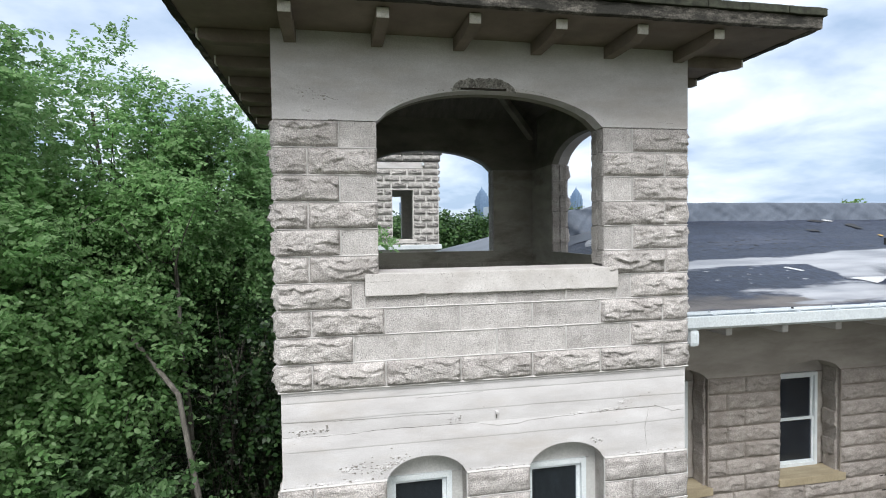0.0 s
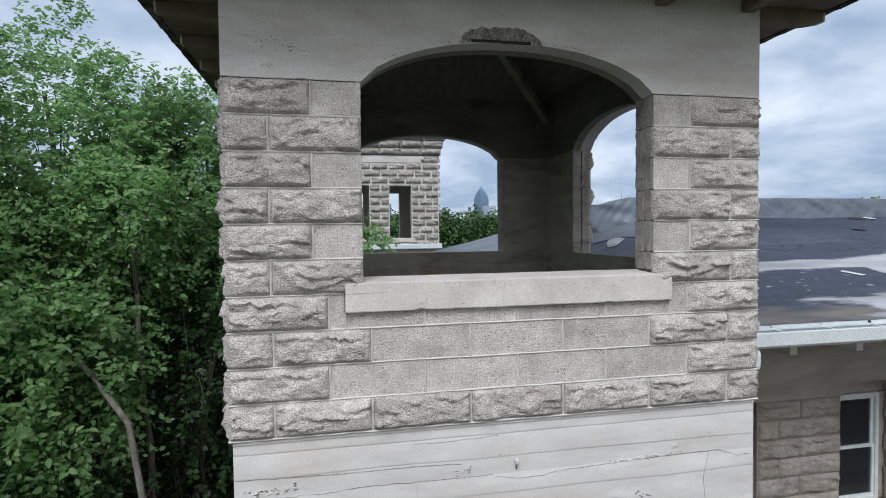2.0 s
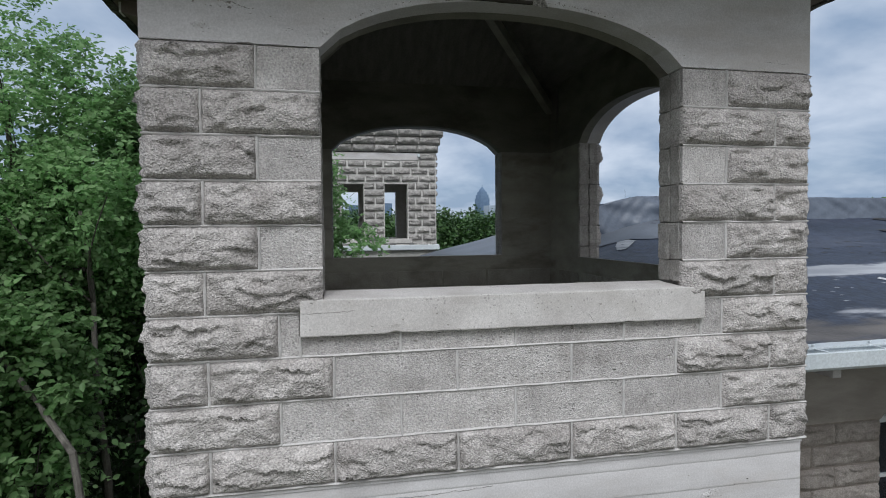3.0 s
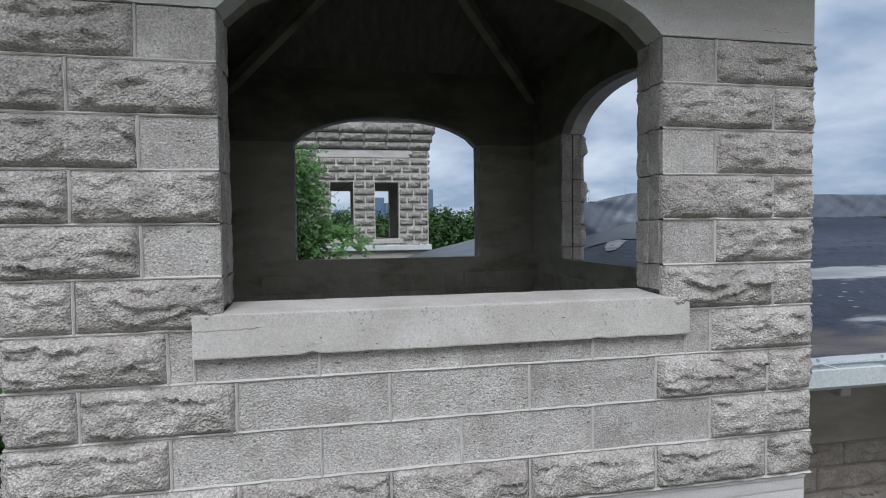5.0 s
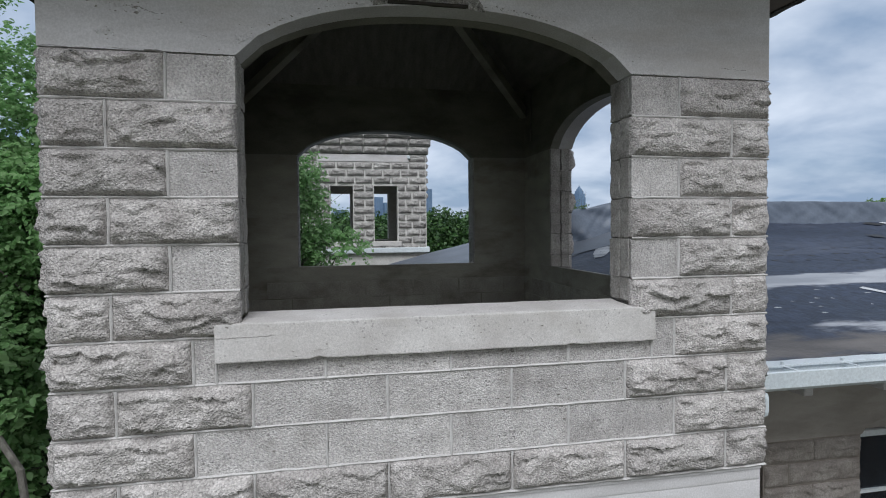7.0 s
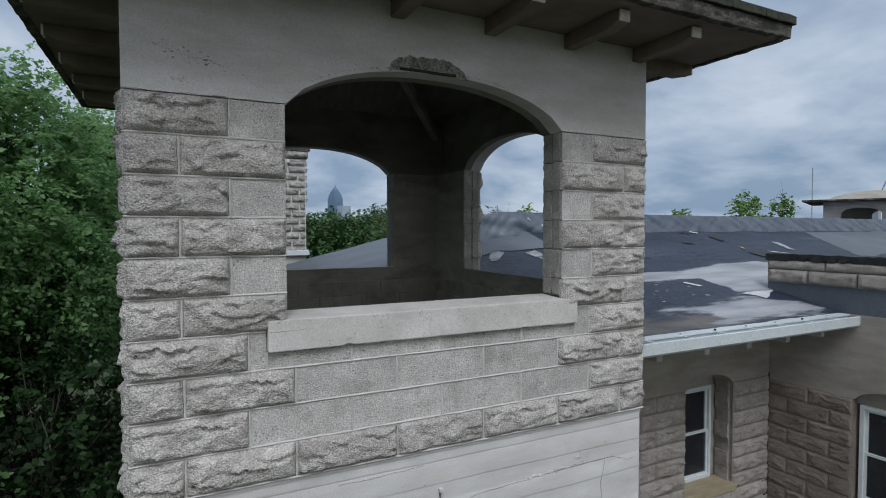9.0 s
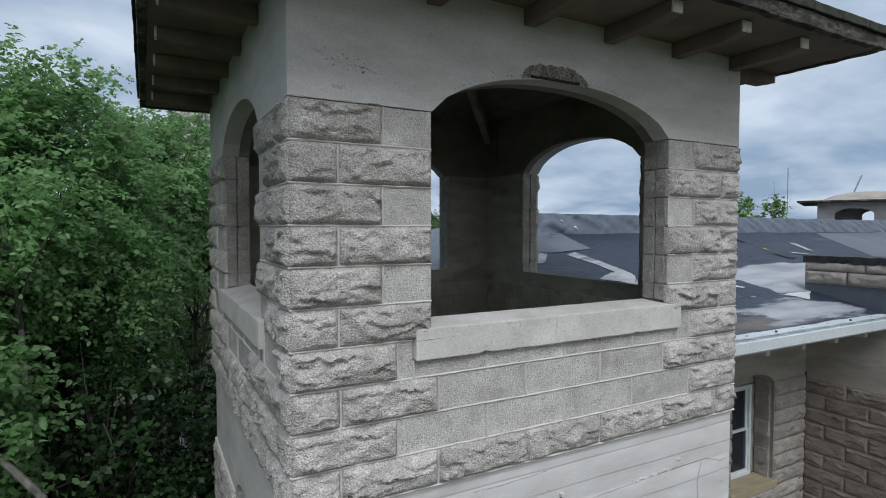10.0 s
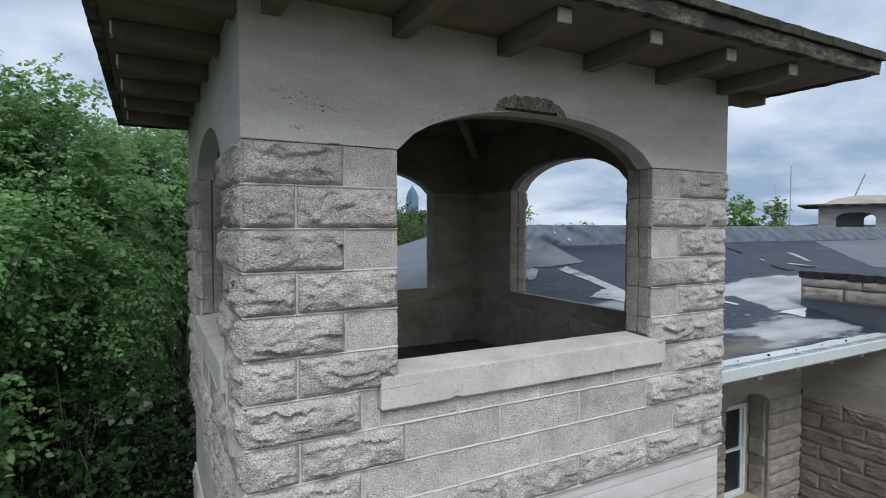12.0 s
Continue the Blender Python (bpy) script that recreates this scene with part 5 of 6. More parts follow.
for j in range(NV + 1):
    for i in range(NU):
        a = j * (NU + 1) + i
        fs.append((a, a + 1, a + NU + 2, a + NU + 1))
back_n = len(vs)
for i in range(NU + 1):
    vs.append((vs[i][0], 6.32, 8.6))
for i in range(NU):
    a, b = (NV + 1) * (NU + 1) + i, back_n + i
    fs.append((a, a + 1, b + 1, b))
fs.append(tuple([j * (NU + 1) for j in range(NV + 2)] + [back_n]))
part("upstand", raw_mesh("upstand", vs, fs, M_TARP, True), None, main, "low upstand wrapped in wrinkled dark blue sheet")

# torn scraps at the upstand's near end
for k, (x, y, z, w) in enumerate(((7.06, 5.72, 9.12, 0.045), (7.36, 5.64, 8.99, 0.04))):
    part("torn_scrap", worn_box(x - w, x + w, y - 0.03, y, z - w * 0.35, z + w * 0.35, 0.02, 0.03, 0.003, k, 0, 11), M_ROOF_WHITE, main, "torn white scrap of sheeting" if k == 0 else "", pose(x, y, z, 0, 40, 0) @ pose(-x, -y, -z))

# gutter: a box channel with hangers, downpipe elbow, fascia, soffit and rafter tails
GX0, GX1 = 4.34, 9.49
bm = bmesh.new()
prof = [(0.84, 7.60), (0.84, 7.44), (0.69, 7.44), (0.66, 7.47), (0.655, 7.60), (0.68, 7.605), (0.68, 7.48), (0.70, 7.455), (0.825, 7.455), (0.825, 7.60)]
ra = [bm.verts.new((GX0, y, z)) for y, z in prof]
rb = [bm.verts.new((GX1, y, z)) for y, z in prof]
for k in range(len(prof)):
    q = (k + 1) % len(prof)
    bm.faces.new((ra[k], ra[q], rb[q], rb[k]))
bm.faces.new(ra[::-1])
bm.faces.new(rb)
bmesh.ops.recalc_face_normals(bm, faces=bm.faces[:])
gutter = part("gutter", bm, M_GUTTER, main, "white metal box gutter along the eave")
part("drip_edge", worn_box(GX0, GX1, 0.80, 0.98, 7.602, 7.622, 0.12, 0.004, 0.002, 8, 0, 4), M_GUTTER, gutter, "white drip edge")
for k in range(9):
    x = GX0 + 0.25 + k * 0.62
    part("hanger", box(x - 0.012, x + 0.012, 0.672, 0.86, 7.604, 7.614, 0.002), M_GUTTER, gutter)
    part("bracket", worn_box(x - 0.010, x + 0.010, 0.81, 0.835, 7.60, 7.645, 0.02, 0.006, 0.003, k), M_FLASH if k % 3 == 0 else M_GUTTER, gutter, "small bracket")
part("downpipe", box(4.84, 4.98, 0.68, 0.82, 7.22, 7.438, 0.055), M_GUTTER, gutter, "short white downpipe elbow")
part("fascia_board", box(4.32, 9.49, 0.845, 0.90, 7.40, 7.58), M_RENDER2, main)
part("soffit", box(4.32, 9.49, 0.90, WY - 0.006, 7.46, 7.52), M_RENDER2, main, "grey boarded soffit under the eave")
for k in range(6):
    x = 4.72 + k * 0.855
    part("rafter", worn_box(x - 0.05, x + 0.05, 0.91, WY - 0.01, 7.29, 7.455, 0.2, 0.003, 0.02, k), M_RENDER, main)
# walls that close the block at the back and west
for x0, x1, y0, y1 in ((1.96, 2.2, TD, 11.9), (2.2, 30, 11.7, 11.9), (WX + 0.33, 30, -3.1, -2.8), (29.7, 30, -2.8, 11.7)):
    part("outer_wall", box(x0, x1, y0, y1, 0, 7.5), M_WALL2, main, "grey block outer wall")
bm = bmesh.new()
add_box(bm, WX + 0.32, 30, -3.0, 1.65, 7.62, 7.70)
part("wing_roof", bm, M_ROOF, main, "flat dark roof of the wing")


# ---- corbelled tower behind ----
FX, FY, FW = 0.28, 15.8, 4.33
old = thing("corbelled_tower", FX + FW / 2, FY + FW / 2, 0, label="open block tower with stepped cornice and bare windows", category="tower")
F_WIN = [(1.03, 1.79), (2.51, 3.32)]
F_CH = 0.2575
for fi, (fm, wins) in enumerate(((pose(FX, FY, 0), F_WIN), (pose(FX + FW, FY, 0, 0, 0, 90), [(1.7, 2.6)]), (pose(FX + FW, FY + FW, 0, 0, 0, 180), [(0.97, 1.79), (2.54, 3.32)]), (pose(FX, FY + FW, 0, 0, 0, 270), [(1.7, 2.6)]))):
    bm = bmesh.new()
    i0, i1 = (0, FW) if fi % 2 == 0 else (0.35, FW - 0.35)
    pierced(bm, i0, i1, 0, 11.16, 0.0, 0.35, [(a, b, 8.42, 10.335, 0.0) for a, b in wins])
    wall = part("wall", knit(bm), M_MORTAR_OLD, old, "split-face block wall with pale joints", fm)
    if fi != 2:
        for c in range(12 if fi == 0 else 5):
            z1 = 11.16 - F_CH * c
            z0 = z1 - F_CH
            spans, at = [], 0.0
            for a, b in wins:
                if z1 < 10.5 and z0 > 8.3:
                    spans.append((at, a))
                    at = b
            spans.append((at, FW))
            for a, b in spans:
                n = max(1, round((b - a) / 0.62))
                shift = 0.45 if c % 2 else 0.0
                for i in range(n + 1):
                    x0, x1 = a + (b - a) * max(0, i - shift) / n, a + (b - a) * min(n, i + 1 - shift) / n
                    if x1 - x0 > 0.1:
                        part("block", split_block(x1 - x0 - 0.056, F_CH - 0.054, (i * 2 + c) % 5, 1.7, 0.03, M_BLOCK_OLD), None, wall, m=fm @ pose(x0 + 0.028, 0, z0 + 0.027))
    part("frieze", worn_box(0.62, 3.71, -0.03, 0.33, 11.162, 11.41, 0.3, 0.006, 0.01, fi), M_RENDER, old, "smooth concrete frieze", fm)
    for a, b in ((0.0, 0.62), (3.71, FW)):
        part("block", box(a + 0.36 * (fi % 2) * (a == 0), b - 0.36 * (fi % 2) * (a > 0), 0.0, 0.33, 11.162, 11.42), M_MORTAR_OLD, old, m=fm)
        part("block", split_block(b - a - 0.04, 0.23, fi, 1.6, 0.03, M_BLOCK_OLD), None, old, m=fm @ pose(a + 0.02, -0.002, 11.175))
    for k, (z0, z1, o) in enumerate(((11.45, 11.70, 0.08), (11.71, 11.97, 0.15), (11.98, 12.30, 0.24), (12.31, 12.6, 0.24), (12.61, 12.9, 0.2))):
        bm = bmesh.new()
        add_box(bm, (-o if fi % 2 == 0 else 0.35), (FW + o if fi % 2 == 0 else FW - 0.35), -o + 0.02, 0.35, z0, z1)
        row = part("cornice", bm, M_BLOCK_OLD, old, "", fm)
        if fi == 0 or fi == 3:
            n = 6
            for i in range(n):
                w = (FW + 2 * o) / n
                part("block", split_block(w - 0.03, z1 - z0 - 0.03, (i + k) % 5, 1.9, 0.035, M_BLOCK_OLD), None, row, m=fm @ pose(-o + w * i + 0.015, -o + 0.02, z0 + 0.015))
    for a, b in wins:
        part("window_sill", worn_box(a - 0.12, b + 0.12, -0.10, 0.30, 8.26, 8.42, 0.2, 0.01, 0.015, 2), M_SILL, old, "plain concrete sill", fm)
    part("ledge", worn_box(0.36 - 0.44 * (fi % 2 == 0), FW - 0.36 + 0.44 * (fi % 2 == 0), -0.16, 0.3, 8.02, 8.2, 0.4, 0.01, 0.02, fi), M_GUTTER, old, "white sheet-metal ledge", fm)
part("inner_floor", box(FX + 0.3, FX + FW - 0.3, FY + 0.3, FY + FW - 0.3, 7.3, 7.5), M_INNER, old)
part("inner_roof", box(FX + 0.3, FX + FW - 0.3, FY + 0.3, FY + FW - 0.3, 11.0, 11.2), M_INNER, old)
part("floodlight", worn_box(3.67, 3.76, -0.13, -0.03, 11.27, 11.38, 0.05, 0.003, 0.01, 1), M_GUTTER, old, "small white lamp on the frieze", pose(FX, FY, 0))

# ---- twin belvedere across the roofs ----
BX, BY, BW, BR = 32.95, 11.4, 4.3, 25
twin = thing("far_belvedere", BX, BY, 0, BR, label="distant pale belvedere with hipped roof and arch", category="tower")
for k in range(4):
    fm = pose(BX, BY, 0, 0, 0, 90 * k + BR) @ pose(-BW / 2, -BW / 2, 0)
    bm = bmesh.new()
    pierced(bm, 0 if k % 2 == 0 else 0.27, BW if k % 2 == 0 else BW - 0.27, 0, 10.30, 0, 0.27, [(0.75, 2.35, 8.3, 9.72, 0.26)])
    part("wall", knit(bm), M_RENDER, twin, m=fm)
bm = bmesh.new()
add_box(bm, -3.0, 3.0, -3.0, 3.0, 10.30, 10.38)
part("eave", bm, M_FASCIA, twin, "dark eave edge", pose(BX, BY, 0, 0, 0, BR))
vs, fs = [], []
for j in range(7):
    t = j / 6
    r, z = (2.95, 2.0, 1.8, 1.45, 1.0, 0.5, 0.02)[j], (10.38, 10.46, 10.60, 10.74, 10.84, 10.90, 10.92)[j]
    for i in range(24):
        a = 2 * math.pi * i / 24
        q = max(abs(math.cos(a)), abs(math.sin(a)))
        sq = 1 / q * (1 - t) + t
        vs.append((r * math.cos(a) * sq, r * math.sin(a) * sq, z))
for j in range(6):
    for i in range(24):
        fs.append((j * 24 + i, j * 24 + (i + 1) % 24, (j + 1) * 24 + (i + 1) % 24, (j + 1) * 24 + i))
part("roof", raw_mesh("roof", vs, fs, M_RENDER2, True), None, twin, "low domed roof", pose(BX, BY, 0, 0, 0, BR))


# ---- skyline ----
def at_bearing(az, dist):
    return 0.3 + dist * math.sin(radians(az)), -4 + dist * math.cos(radians(az))


def skyscraper(az, dist, top, width, crown, material, label):
    x, y = at_bearing(az, dist)
    ob = thing("skyscraper", x, y, 0, 18, label=label, category="skyscraper", group="distant skyline")
    w = width / 2
    m = PLACE[ob]
    part("tower_body", box(-w, w, -w, w, 0, top - crown), material, ob, m=m)
    if crown:
        bm = bmesh.new()
        for k, (f0, f1, a, b) in enumerate(((0.88, 0.86, 0, 0.28), (0.70, 0.64, 0.28, 0.5), (0.48, 0.40, 0.5, 0.66), (0.34, 0.10, 0.66, 0.84), (0.07, 0.03, 0.84, 1.0))):
            z0, z1 = top - crown * (1 - a), top - crown * (1 - b)
            lo = [bm.verts.new((sx * w * f0, sy * w * f0, z0)) for sx, sy in ((-1, -1), (1, -1), (1, 1), (-1, 1))]
            hi = [bm.verts.new((sx * w * f1, sy * w * f1, z1)) for sx, sy in ((-1, -1), (1, -1), (1, 1), (-1, 1))]
            for i in range(4):
                bm.faces.new((lo[i], lo[(i + 1) % 4], hi[(i + 1) % 4], hi[i]))
            bm.faces.new(hi)
        part("stepped_crown", bm, material, ob, m=m)
    for k in range(5):
        x0 = -w + 2 * w * (k + 0.5) / 5
        part("pilaster", box(x0 - w * 0.05, x0 + w * 0.05, -w - 0.4, -w, 0, top - crown), material, ob, m=m)
    return ob


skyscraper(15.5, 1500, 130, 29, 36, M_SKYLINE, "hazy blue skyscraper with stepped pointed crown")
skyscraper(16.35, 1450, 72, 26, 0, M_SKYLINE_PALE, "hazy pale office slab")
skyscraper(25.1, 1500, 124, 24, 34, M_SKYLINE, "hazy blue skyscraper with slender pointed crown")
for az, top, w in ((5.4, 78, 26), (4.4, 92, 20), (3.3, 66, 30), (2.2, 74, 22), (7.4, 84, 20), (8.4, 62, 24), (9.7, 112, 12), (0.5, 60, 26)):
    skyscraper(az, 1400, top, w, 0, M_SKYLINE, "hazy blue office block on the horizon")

# mast and crane
x, y = at_bearing(60.6, 420)
mast = thing("radio_mast", x, y, 0, label="thin lattice radio mast", category="mast")
part("mast_pole", box(x - 0.2, x + 0.2, y - 0.2, y + 0.2, 0, 48), M_STEEL, mast)
for k in range(12):
    part("cross_arm", box(x - 0.4, x + 0.4, y - 0.15, y + 0.15, 4 + k * 3.6, 4.25 + k * 3.6), M_STEEL, mast)
x, y = at_bearing(65.0, 300)
crane = thing("crane", x, y, 0, label="distant crane with raised jib", category="crane")
part("crane_body", box(x - 1.2, x + 1.2, y - 1.2, y + 1.2, 0, 21), M_STEEL, crane)
x2, y2 = at_bearing(65.75, 300)
d = Vector((x2 - x, y2 - y, 11))
part("jib", box(-0.3, 0.3, 0, d.length, -0.3, 0.3), M_STEEL, crane, m=Matrix.Translation((x, y, 21)) @ d.to_track_quat("Y", "Z").to_matrix().to_4x4())


# ---- trees ----
rng = np.random.default_rng(7)


def leaf_mesh(name, centres, normals, size, material, along=None, plain=False):
    """One ovate leaf, folded along its rib, at each centre; plain: a simple kite for woods far off."""
    n = len(centres)
    a = np.cross(normals, rng.normal(size=(n, 3))) if along is None else along - normals * np.sum(along * normals, axis=1, keepdims=True)
    a /= np.linalg.norm(a, axis=1, keepdims=True) + 1e-9
    b = np.cross(normals, a)
    s = size * rng.uniform(0.6, 1.3, (n, 1))
    fold = rng.uniform(0.04, 0.16, (n, 1))
    rim = ((-0.5, 0.0), (0.0, -0.36), (0.5, 0.0), (0.0, 0.36)) if plain else ((-0.5, 0.0), (-0.22, -0.30), (0.18, -0.27), (0.55, 0.0), (0.18, 0.27), (-0.22, 0.30))
    halves = np.array(((0, 1, 2, 3),) if plain else ((0, 1, 2, 3), (0, 3, 4, 5)), dtype=np.int32)
    k, q = len(rim), len(halves)
    v = np.empty((n, k, 3))
    for i, (u, w) in enumerate(rim):
        v[:, i] = centres + a * s * u + b * s * w + normals * s * (fold * (abs(w) * 3.3) - 0.10 * max(0.0, u))
    me = bpy.data.meshes.new(name)
    me.vertices.add(n * k)
    me.vertices.foreach_set("co", v.reshape(-1))
    me.loops.add(n * q * 4)
    me.loops.foreach_set("vertex_index", (np.arange(n, dtype=np.int32)[:, None, None] * k + halves[None]).reshape(-1))
    me.polygons.add(n * q)
    me.polygons.foreach_set("loop_start", np.arange(0, n * q * 4, 4, dtype=np.int32))
    me.polygons.foreach_set("loop_total", np.full(n * q, 4, dtype=np.int32))
    me.materials.append(material)
    me.update(calc_edges=True)
    return me


def tube(bm, pts, r0, r1, sides=6):
    rings = []
    for i, p in enumerate(pts):
        p = Vector(p)
        d = (Vector(pts[min(i + 1, len(pts) - 1)]) - Vector(pts[max(i - 1, 0)])).normalized()
        u = d.orthogonal().normalized()
        w = d.cross(u)
        r = r0 + (r1 - r0) * i / (len(pts) - 1)
        rings.append([bm.verts.new(p + (u * math.cos(2 * math.pi * k / sides) + w * math.sin(2 * math.pi * k / sides)) * r) for k in range(sides)])
    for a, b in zip(rings, rings[1:]):
        for k in range(sides):
            bm.faces.new((a[k], a[(k + 1) % sides], b[(k + 1) % sides], b[k]))


def bent(a, b, n, amount):
    a, b = np.array(a, float), np.array(b, float)
    off = rng.normal(size=3) * amount
    return [tuple(a + (b - a) * i / n + off * math.sin(math.pi * i / n)) for i in range(n + 1)]


def clump_centres(blobs, per_area):
    """Places of leaf clumps near the skins of the blobs, with gaps, and the way outwards at each."""
    ps, ds = [], []
    for c, r in blobs:
        c, r = np.array(c, float), np.array(r, float)
        area = 4 * math.pi * ((r[0] * r[1]) ** 1.6 / 3 + (r[0] * r[2]) ** 1.6 / 3 + (r[1] * r[2]) ** 1.6 / 3) ** (1 / 1.6)
        k = max(4, int(area * per_area))
        d = rng.normal(size=(k, 3))
        d /= np.linalg.norm(d, axis=1, keepdims=True)
        bump = 1 + 0.16 * np.sin(d[:, :1] * 5 + c[0] * 3) * np.cos(d[:, 2:] * 6 + c[1]) + 0.05 * rng.normal(size=(k, 1))
        p = c + d * r * rng.uniform(0.3, 1.0, (k, 1)) ** 0.45 * bump
        keep = np.array([noise.noise(Vector(q) * 0.9) > -0.40 for q in p])
        ps.append(p[keep])
        ds.append(d[keep])
    return np.concatenate(ps), np.concatenate(ds)


def crown_points(blobs, per_area, per_cluster, spread):
    """Centres and normals of leaves in loose clumps, for crowns far off."""
    p, d = clump_centres(blobs, per_area)
    q = np.repeat(p, per_cluster, axis=0) + np.clip(rng.normal(size=(len(p) * per_cluster, 3)), -1.7, 1.7) * spread * np.array((0.85, 0.85, 1.0))
    nn = np.repeat(d, per_cluster, axis=0) * 0.5 + np.array((0, 0, 0.7)) + rng.normal(size=q.shape) * 0.55
    return q, nn / np.linalg.norm(nn, axis=1, keepdims=True), p


def sprays(blobs, per_area, twigs, leaves, reach):
    """Leaves set in two rows along arching twigs; returns centres, normals, leaf directions and clump places."""
    p, d = clump_centres(blobs, per_area)
    root = np.repeat(p, twigs, axis=0)
    n = len(root)
    way = np.repeat(d, twigs, axis=0) * 0.7 + rng.normal(size=(n, 3)) * 0.55 + np.array((0, 0, 0.15))
    way /= np.linalg.norm(way, axis=1, keepdims=True)
    long = reach * rng.uniform(0.55, 1.25, (n, 1))
    root = root + rng.normal(size=(n, 3)) * reach * 0.25
    side = np.cross(way, np.array((0, 0, 1.0)))
    side /= np.linalg.norm(side, axis=1, keepdims=True) + 1e-9
    cs, ns, al = [], [], []
    for k in range(leaves):
        f = (k + 0.6) / leaves
        at = root + way * long * f - np.array((0, 0, 1.0)) * long * 0.45 * f * f
        hand = 1 if k % 2 else -1
        turn = side * hand * 0.8 + way * 0.6 + np.array((0, 0, -0.35)) + rng.normal(size=(n, 3)) * 0.3
        turn /= np.linalg.norm(turn, axis=1, keepdims=True)
        up = np.array((0, -0.2, 0.62)) + way * 0.25 + rng.normal(size=(n, 3)) * 0.5
        cs.append(at + turn * 0.045 + rng.normal(size=(n, 3)) * 0.012)
        ns.append(up / np.linalg.norm(up, axis=1, keepdims=True))
        al.append(turn)
    return np.concatenate(cs), np.concatenate(ns), np.concatenate(al), p


def tree(base, blobs, label, leaf=0.079, per_area=13, twigs=5, leaves=11, reach=0.40, trunk=0.14, lean=0.4, material=None, limbs=16, name="tree", category="tree", plain=False):
    ob = thing(name, *base, label=label, category=category, group="woodland trees")
    cs, ns, al, clumps = sprays(blobs, per_area, twigs, leaves, reach)
    top = np.array(blobs[0][0], float) + np.array((0, 0, blobs[0][1][2] * 0.6))
    bm = bmesh.new()
    spine = bent(base, top, 10, lean)
    tube(bm, spine, trunk, trunk * 0.2, 9)
    part("trunk", bm, M_BARK, ob, "grey speckled bark")
    for k in range(limbs):
        bm = bmesh.new()
        goal = clumps[rng.integers(len(clumps))]
        i = int(np.clip((goal[2] - base[2]) / (top[2] - base[2]) * 10 * rng.uniform(0.5, 0.85), 2, 9))
        tube(bm, bent(spine[i], goal, 6, 0.18), trunk * 0.4 * (1 - i / 14), 0.008, 6)
        for _ in range(4):
            g2 = goal + rng.normal(size=3) * 0.5
            mid = np.array(spine[i]) * 0.4 + goal * 0.6
            tube(bm, bent(mid, g2, 4, 0.06), 0.012, 0.004, 4)
        part("limb", bm, M_BARK, ob)
    part("crown", leaf_mesh("crown", cs, ns, leaf, material or M_LEAF, al, plain), None, ob, "mid-green fluttering leaves")
    return ob


tree((-4.3, 6.2, 0), [((-3.9, 6.2, 9.5), (2.0, 2.0, 2.6)), ((-2.2, 6.4, 8.9), (1.4, 1.6, 2.4)), ((-4.0, 4.9, 8.0), (1.6, 1.5, 1.8)), ((-2.9, 5.3, 8.1), (1.2, 1.2, 1.2)), ((-3.9, 4.6, 6.6), (1.3, 1.3, 1.3))], "tall leafy birch-like tree with grey trunk")
tree((-5.6, 2.2, 0), [((-5.3, 3.3, 9.8), (1.7, 1.8, 2.6)), ((-4.4, 2.1, 5.9), (1.4, 1.4, 1.5)), ((-4.3, 2.6, 7.9), (1.5, 1.5, 1.5)), ((-3.5, 3.6, 7.4), (1.0, 1.0, 1.1))], "leafy tree close to the tower with grey trunk", leaf=0.085)
tree((-1.9, 7.4, 0), [((-1.7, 7.6, 8.9), (1.4, 1.7, 2.5)), ((-1.5, 6.1, 8.3), (0.9, 0.9, 1.0))], "slender leafy tree behind the tower")
tree((-0.9, 9.2, 0), [((-0.9, 9.2, 9.1), (1.2, 1.2, 2.0)), ((-0.5, 9.4, 10.2), (1.1, 1.0, 1.4)), ((-0.7, 11.3, 9.9), (1.1, 1.1, 1.7))], "leafy tree behind the tower", trunk=0.09, limbs=10)
tree((0.2, 10.4, 0), [((0.3, 10.4, 9.3), (0.95, 0.9, 1.6)), ((1.35, 10.3, 8.35), (0.75, 0.6, 0.4))], "young leafy tree with overhanging branch", trunk=0.09, limbs=12, leaf=0.10, leaves=8)
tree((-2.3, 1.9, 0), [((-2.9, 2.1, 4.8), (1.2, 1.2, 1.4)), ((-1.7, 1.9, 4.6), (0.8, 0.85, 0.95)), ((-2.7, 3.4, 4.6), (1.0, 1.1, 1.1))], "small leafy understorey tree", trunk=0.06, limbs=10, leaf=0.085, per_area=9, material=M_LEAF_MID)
tree((-2.7, 4.6, 0), [((-2.9, 3.6, 6.8), (1.1, 1.1, 1.2)), ((-3.6, 2.9, 6.4), (1.1, 1.0, 1.1))], "young tree with loose leafy sprays", trunk=0.05, limbs=14, per_area=12, leaf=0.09)
for k, (bx, by, h, r) in enumerate(((-7.5, 10.5, 8.6, 2.6), (-3.6, 12.5, 8.6, 2.4), (-10.5, 5.5, 8.8, 2.8), (-0.8, 13.5, 8.2, 2.1), (-8.5, 17.0, 8.3, 3.0), (-13, 13, 8.8, 3.2), (-3.5, 20, 7.8, 2.8))):
    tree((bx, by, 0), [((bx, by, h - 1.2), (r, r, 2.4))] + ([((bx + 0.8, by - 1.0, h - 4.2), (r * 0.9, r * 0.9, 2.0))] if bx < -5 else []), "leafy woodland tree in the thicket", leaf=0.13, per_area=6, twigs=4, leaves=9, reach=0.6, trunk=0.16, limbs=10, plain=True)
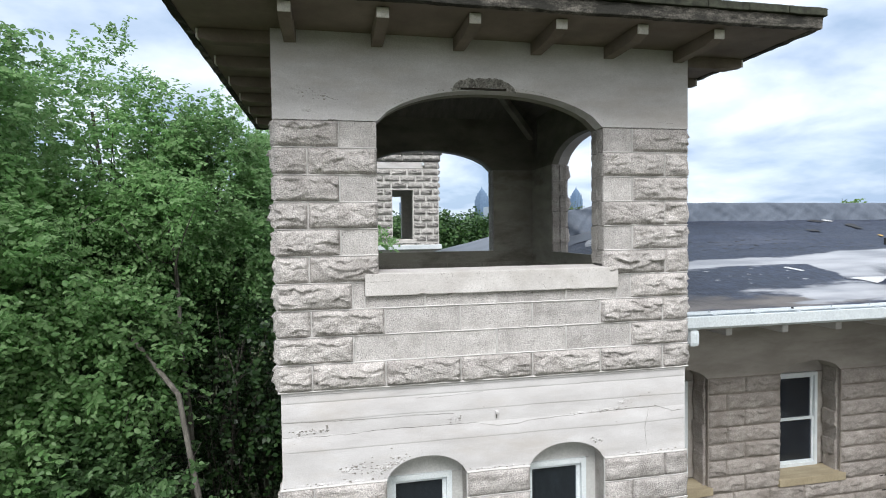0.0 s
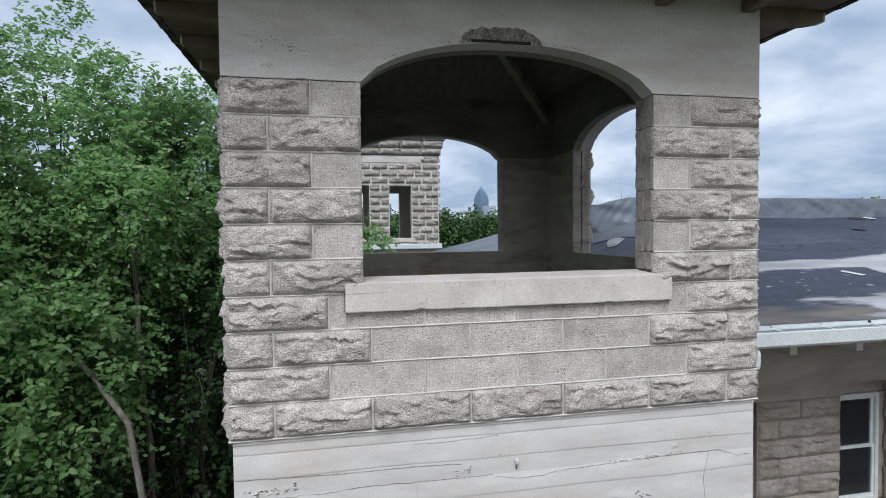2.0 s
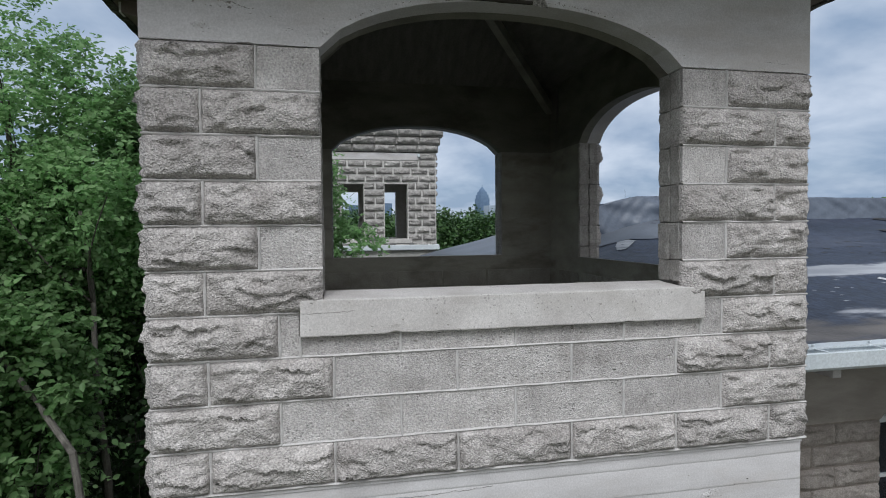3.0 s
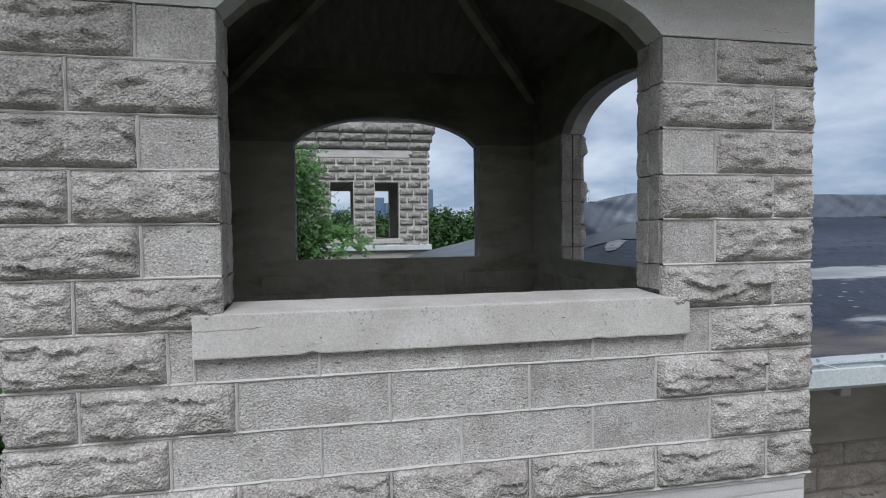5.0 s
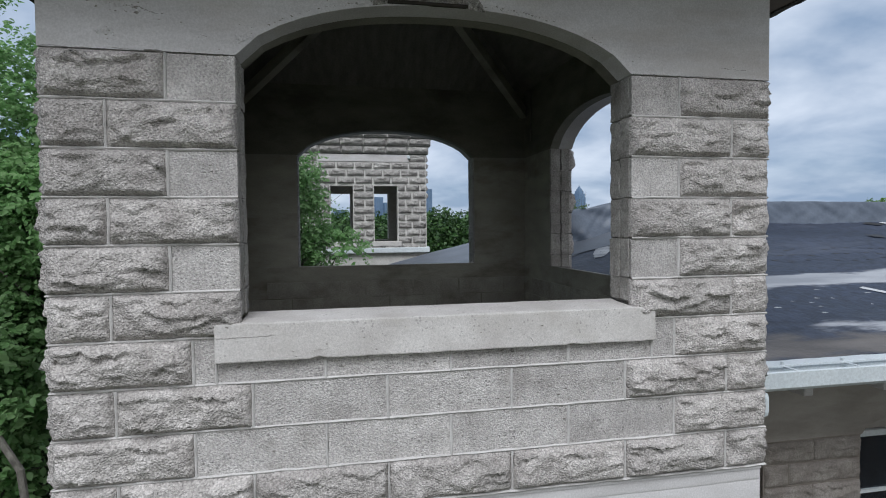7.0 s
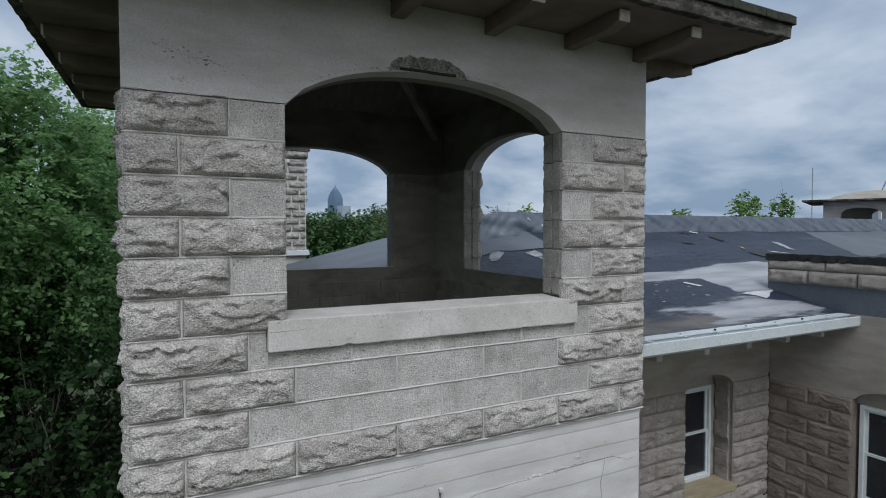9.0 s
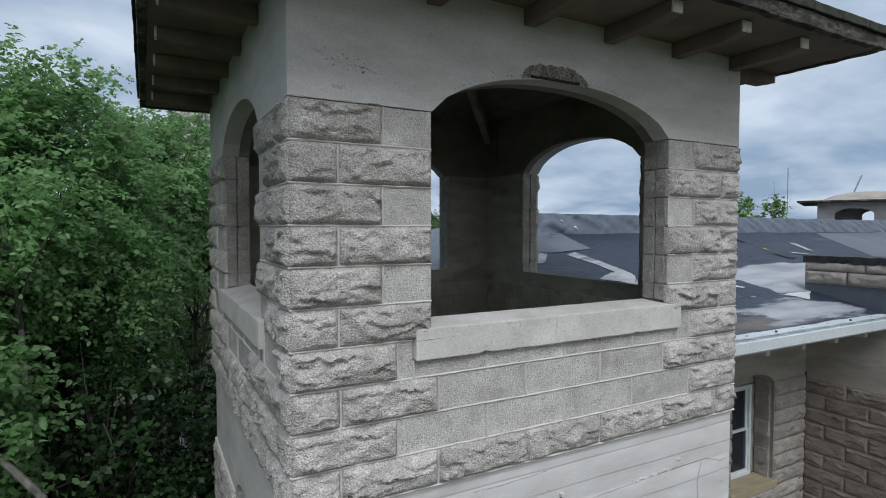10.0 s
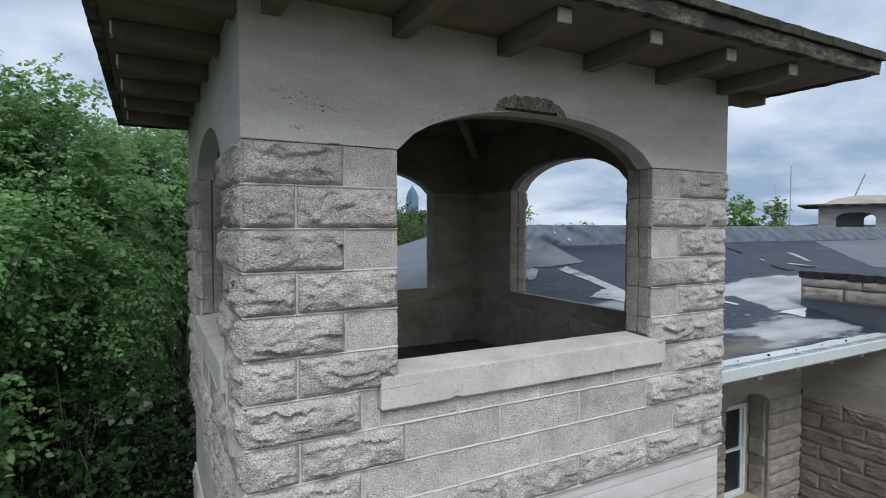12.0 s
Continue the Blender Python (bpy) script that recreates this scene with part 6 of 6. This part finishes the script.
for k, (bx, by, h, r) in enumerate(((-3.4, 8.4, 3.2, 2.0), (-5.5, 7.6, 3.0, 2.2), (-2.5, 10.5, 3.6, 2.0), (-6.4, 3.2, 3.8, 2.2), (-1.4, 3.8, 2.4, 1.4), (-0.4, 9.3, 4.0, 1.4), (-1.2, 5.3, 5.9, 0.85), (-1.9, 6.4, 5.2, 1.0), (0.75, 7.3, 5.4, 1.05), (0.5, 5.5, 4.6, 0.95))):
    tree((bx, by, 0), [((bx, by, h), (r, r, 1.7))], "dense green shrub under the trees, woodland shade put into its leaves", leaf=0.105, per_area=5.5, twigs=4, leaves=9, reach=0.5, trunk=0.05, limbs=8, plain=True, material=M_LEAF_SHADED, name="shrub", category="shrub")


def slim_tree(route, r0, r1, blob, label):
    """A bare, winding stem along route with a small tuft of leaves at its tip."""
    ob = thing("slender_tree", *route[0], label=label, category="tree", group="woodland trees")
    pts = []
    for a, b in zip(route, route[1:]):
        pts += bent(a, b, 4, 0.03)[:-1]
    pts.append(route[-1])
    bm = bmesh.new()
    tube(bm, pts, r0, r1, 9)
    part("trunk", bm, M_BARK_PALE, ob, "pale grey bark")
    for k in range(5):
        bm = bmesh.new()
        i = int(len(pts) * rng.uniform(0.6, 0.92))
        tube(bm, bent(pts[i], tuple(np.array(pts[i]) + rng.normal(size=3) * 0.5 + np.array((0, 0, 0.7))), 5, 0.1), r0 * 0.3, 0.006, 6)
        part("limb", bm, M_BARK, ob)
    cs, ns, al, _ = sprays([blob], 14, 4, 9, 0.4)
    part("crown", leaf_mesh("crown", cs, ns, 0.078, M_LEAF, al), None, ob, "mid-green leaves")


slim_tree([(-1.1, 2.4, 0), (-1.25, 2.6, 4.5), (-1.65, 2.9, 6.45), (-2.4, 3.4, 7.2), (-3.2, 3.9, 7.95), (-3.7, 4.2, 9.0)], 0.048, 0.02, ((-3.7, 4.3, 9.2), (0.7, 0.7, 0.8)), "leaning bare-stemmed tree with grey bark")
slim_tree([(-1.7, 4.2, 0), (-1.85, 4.3, 5.0), (-1.92, 4.3, 6.3), (-2.0, 4.4, 7.4), (-2.2, 4.6, 9.0)], 0.06, 0.025, ((-2.2, 4.6, 9.1), (0.6, 0.6, 0.8)), "upright slender tree with grey bark")
slim_tree([(-2.2, 7.3, 0), (-2.3, 7.2, 4.0), (-2.45, 7.2, 6.8), (-2.6, 7.3, 9.0)], 0.06, 0.03, ((-2.7, 7.4, 9.2), (0.8, 0.8, 0.8)), "upright slender tree with grey bark")
slim_tree([(-0.9, 7.9, 0), (-1.2, 7.7, 4.5), (-1.6, 7.6, 6.2), (-2.3, 7.5, 7.2), (-2.8, 7.6, 8.6)], 0.05, 0.02, ((-2.9, 7.6, 8.8), (0.6, 0.6, 0.7)), "leaning slender tree with grey bark")
slim_tree([(-1.0, 8.4, 0), (-1.1, 8.3, 5.0), (-1.15, 8.2, 7.0), (-1.3, 8.2, 8.8)], 0.05, 0.02, ((-1.3, 8.2, 9.0), (0.6, 0.6, 0.7)), "upright slender tree with grey bark")

# trees showing over the roofs
for az, dist, top, r in ((49.9, 40, 10.2, 0.65), (55.4, 40, 11.2, 0.7), (58.1, 40, 10.9, 0.55), (34.7, 30, 10.4, 0.55)):
    x, y = at_bearing(az, dist)
    tree((x, y, 0), [((x, y, top - 1.5), (r, r, 1.5)), ((x + 0.2, y, top - 3.2), (r * 1.2, r * 1.2, 1.2))], "bright green young tree beyond the roof", material=M_LEAF_LIME, leaf=0.17, per_area=8, twigs=4, leaves=6, reach=0.5, trunk=0.08, limbs=8)
# brushy growth behind the roof
for k in range(9):
    x, y = 9.8 + k * 1.35 + rng.uniform(-0.4, 0.4), 21 + rng.uniform(-1.5, 1.5) + k * 0.5
    h = 9.55 + rng.uniform(-0.3, 0.4)
    tree((x, y, 0), [((x, y, h - 1.5), (1.0, 1.0, 1.6))], "brushy yellow-green young growth", leaf=0.08, per_area=9, twigs=4, leaves=10, reach=0.45, trunk=0.04, limbs=14, plain=True, material=M_LEAF_BRUSH, name="young_tree")

# far woods: one belt of crowns
cs, ns = [], []
for k in range(105):
    az = (-14 + 46 * (k / 78) if k < 78 else 32 + 56 * (k - 78) / 27) + rng.uniform(-1, 1)
    dist = rng.uniform(80, 140)
    x, y = at_bearing(az, dist)
    top = 8.7 + dist * math.tan(radians(rng.uniform(1.2, 2.35) if az < 27 else rng.uniform(-0.3, 0.42)))
    r = rng.uniform(3.6, 6.2)
    blobs = [((x, y, top - r * 1.25), (r, r, r * 1.25))]
    c, n_, _ = crown_points(blobs, 0.75, 12, 0.5)
    cs.append(c)
    ns.append(n_)
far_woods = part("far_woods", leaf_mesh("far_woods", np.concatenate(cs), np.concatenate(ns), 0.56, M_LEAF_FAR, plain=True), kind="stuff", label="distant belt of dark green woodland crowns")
tagged(far_woods, category="woodland")
# wooded hills to the horizon
vs, fs = [], []
HN = 140
for j, (dist, el) in enumerate(((95, 0.0), (110, 0.2), (240, 0.35), (700, 0.40), (1200, 0.45), (1210, -1.0))):
    for i in range(HN + 1):
        az = -60 + 170 * i / HN
        x, y = at_bearing(az, dist)
        vs.append((x, y, max(0, 8.7 + dist * math.tan(radians(el - (0.3 if az > 28 else 0) + (0.12 * noise.noise(Vector((az * 0.9, j * 3, 0))) + 0.07 * noise.noise(Vector((az * 4, j * 3, 2))) if 0 < j < 5 else 0)))) if 0 < j < 5 else 0.0))
for j in range(5):
    for i in range(HN):
        a = j * (HN + 1) + i
        fs.append((a, a + 1, a + HN + 2, a + HN + 1))
hills = part("wooded_hills", raw_mesh("wooded_hills", vs, fs, M_HILL), kind="structure", label="hazy dark green wooded horizon")
tagged(hills, category="backdrop")
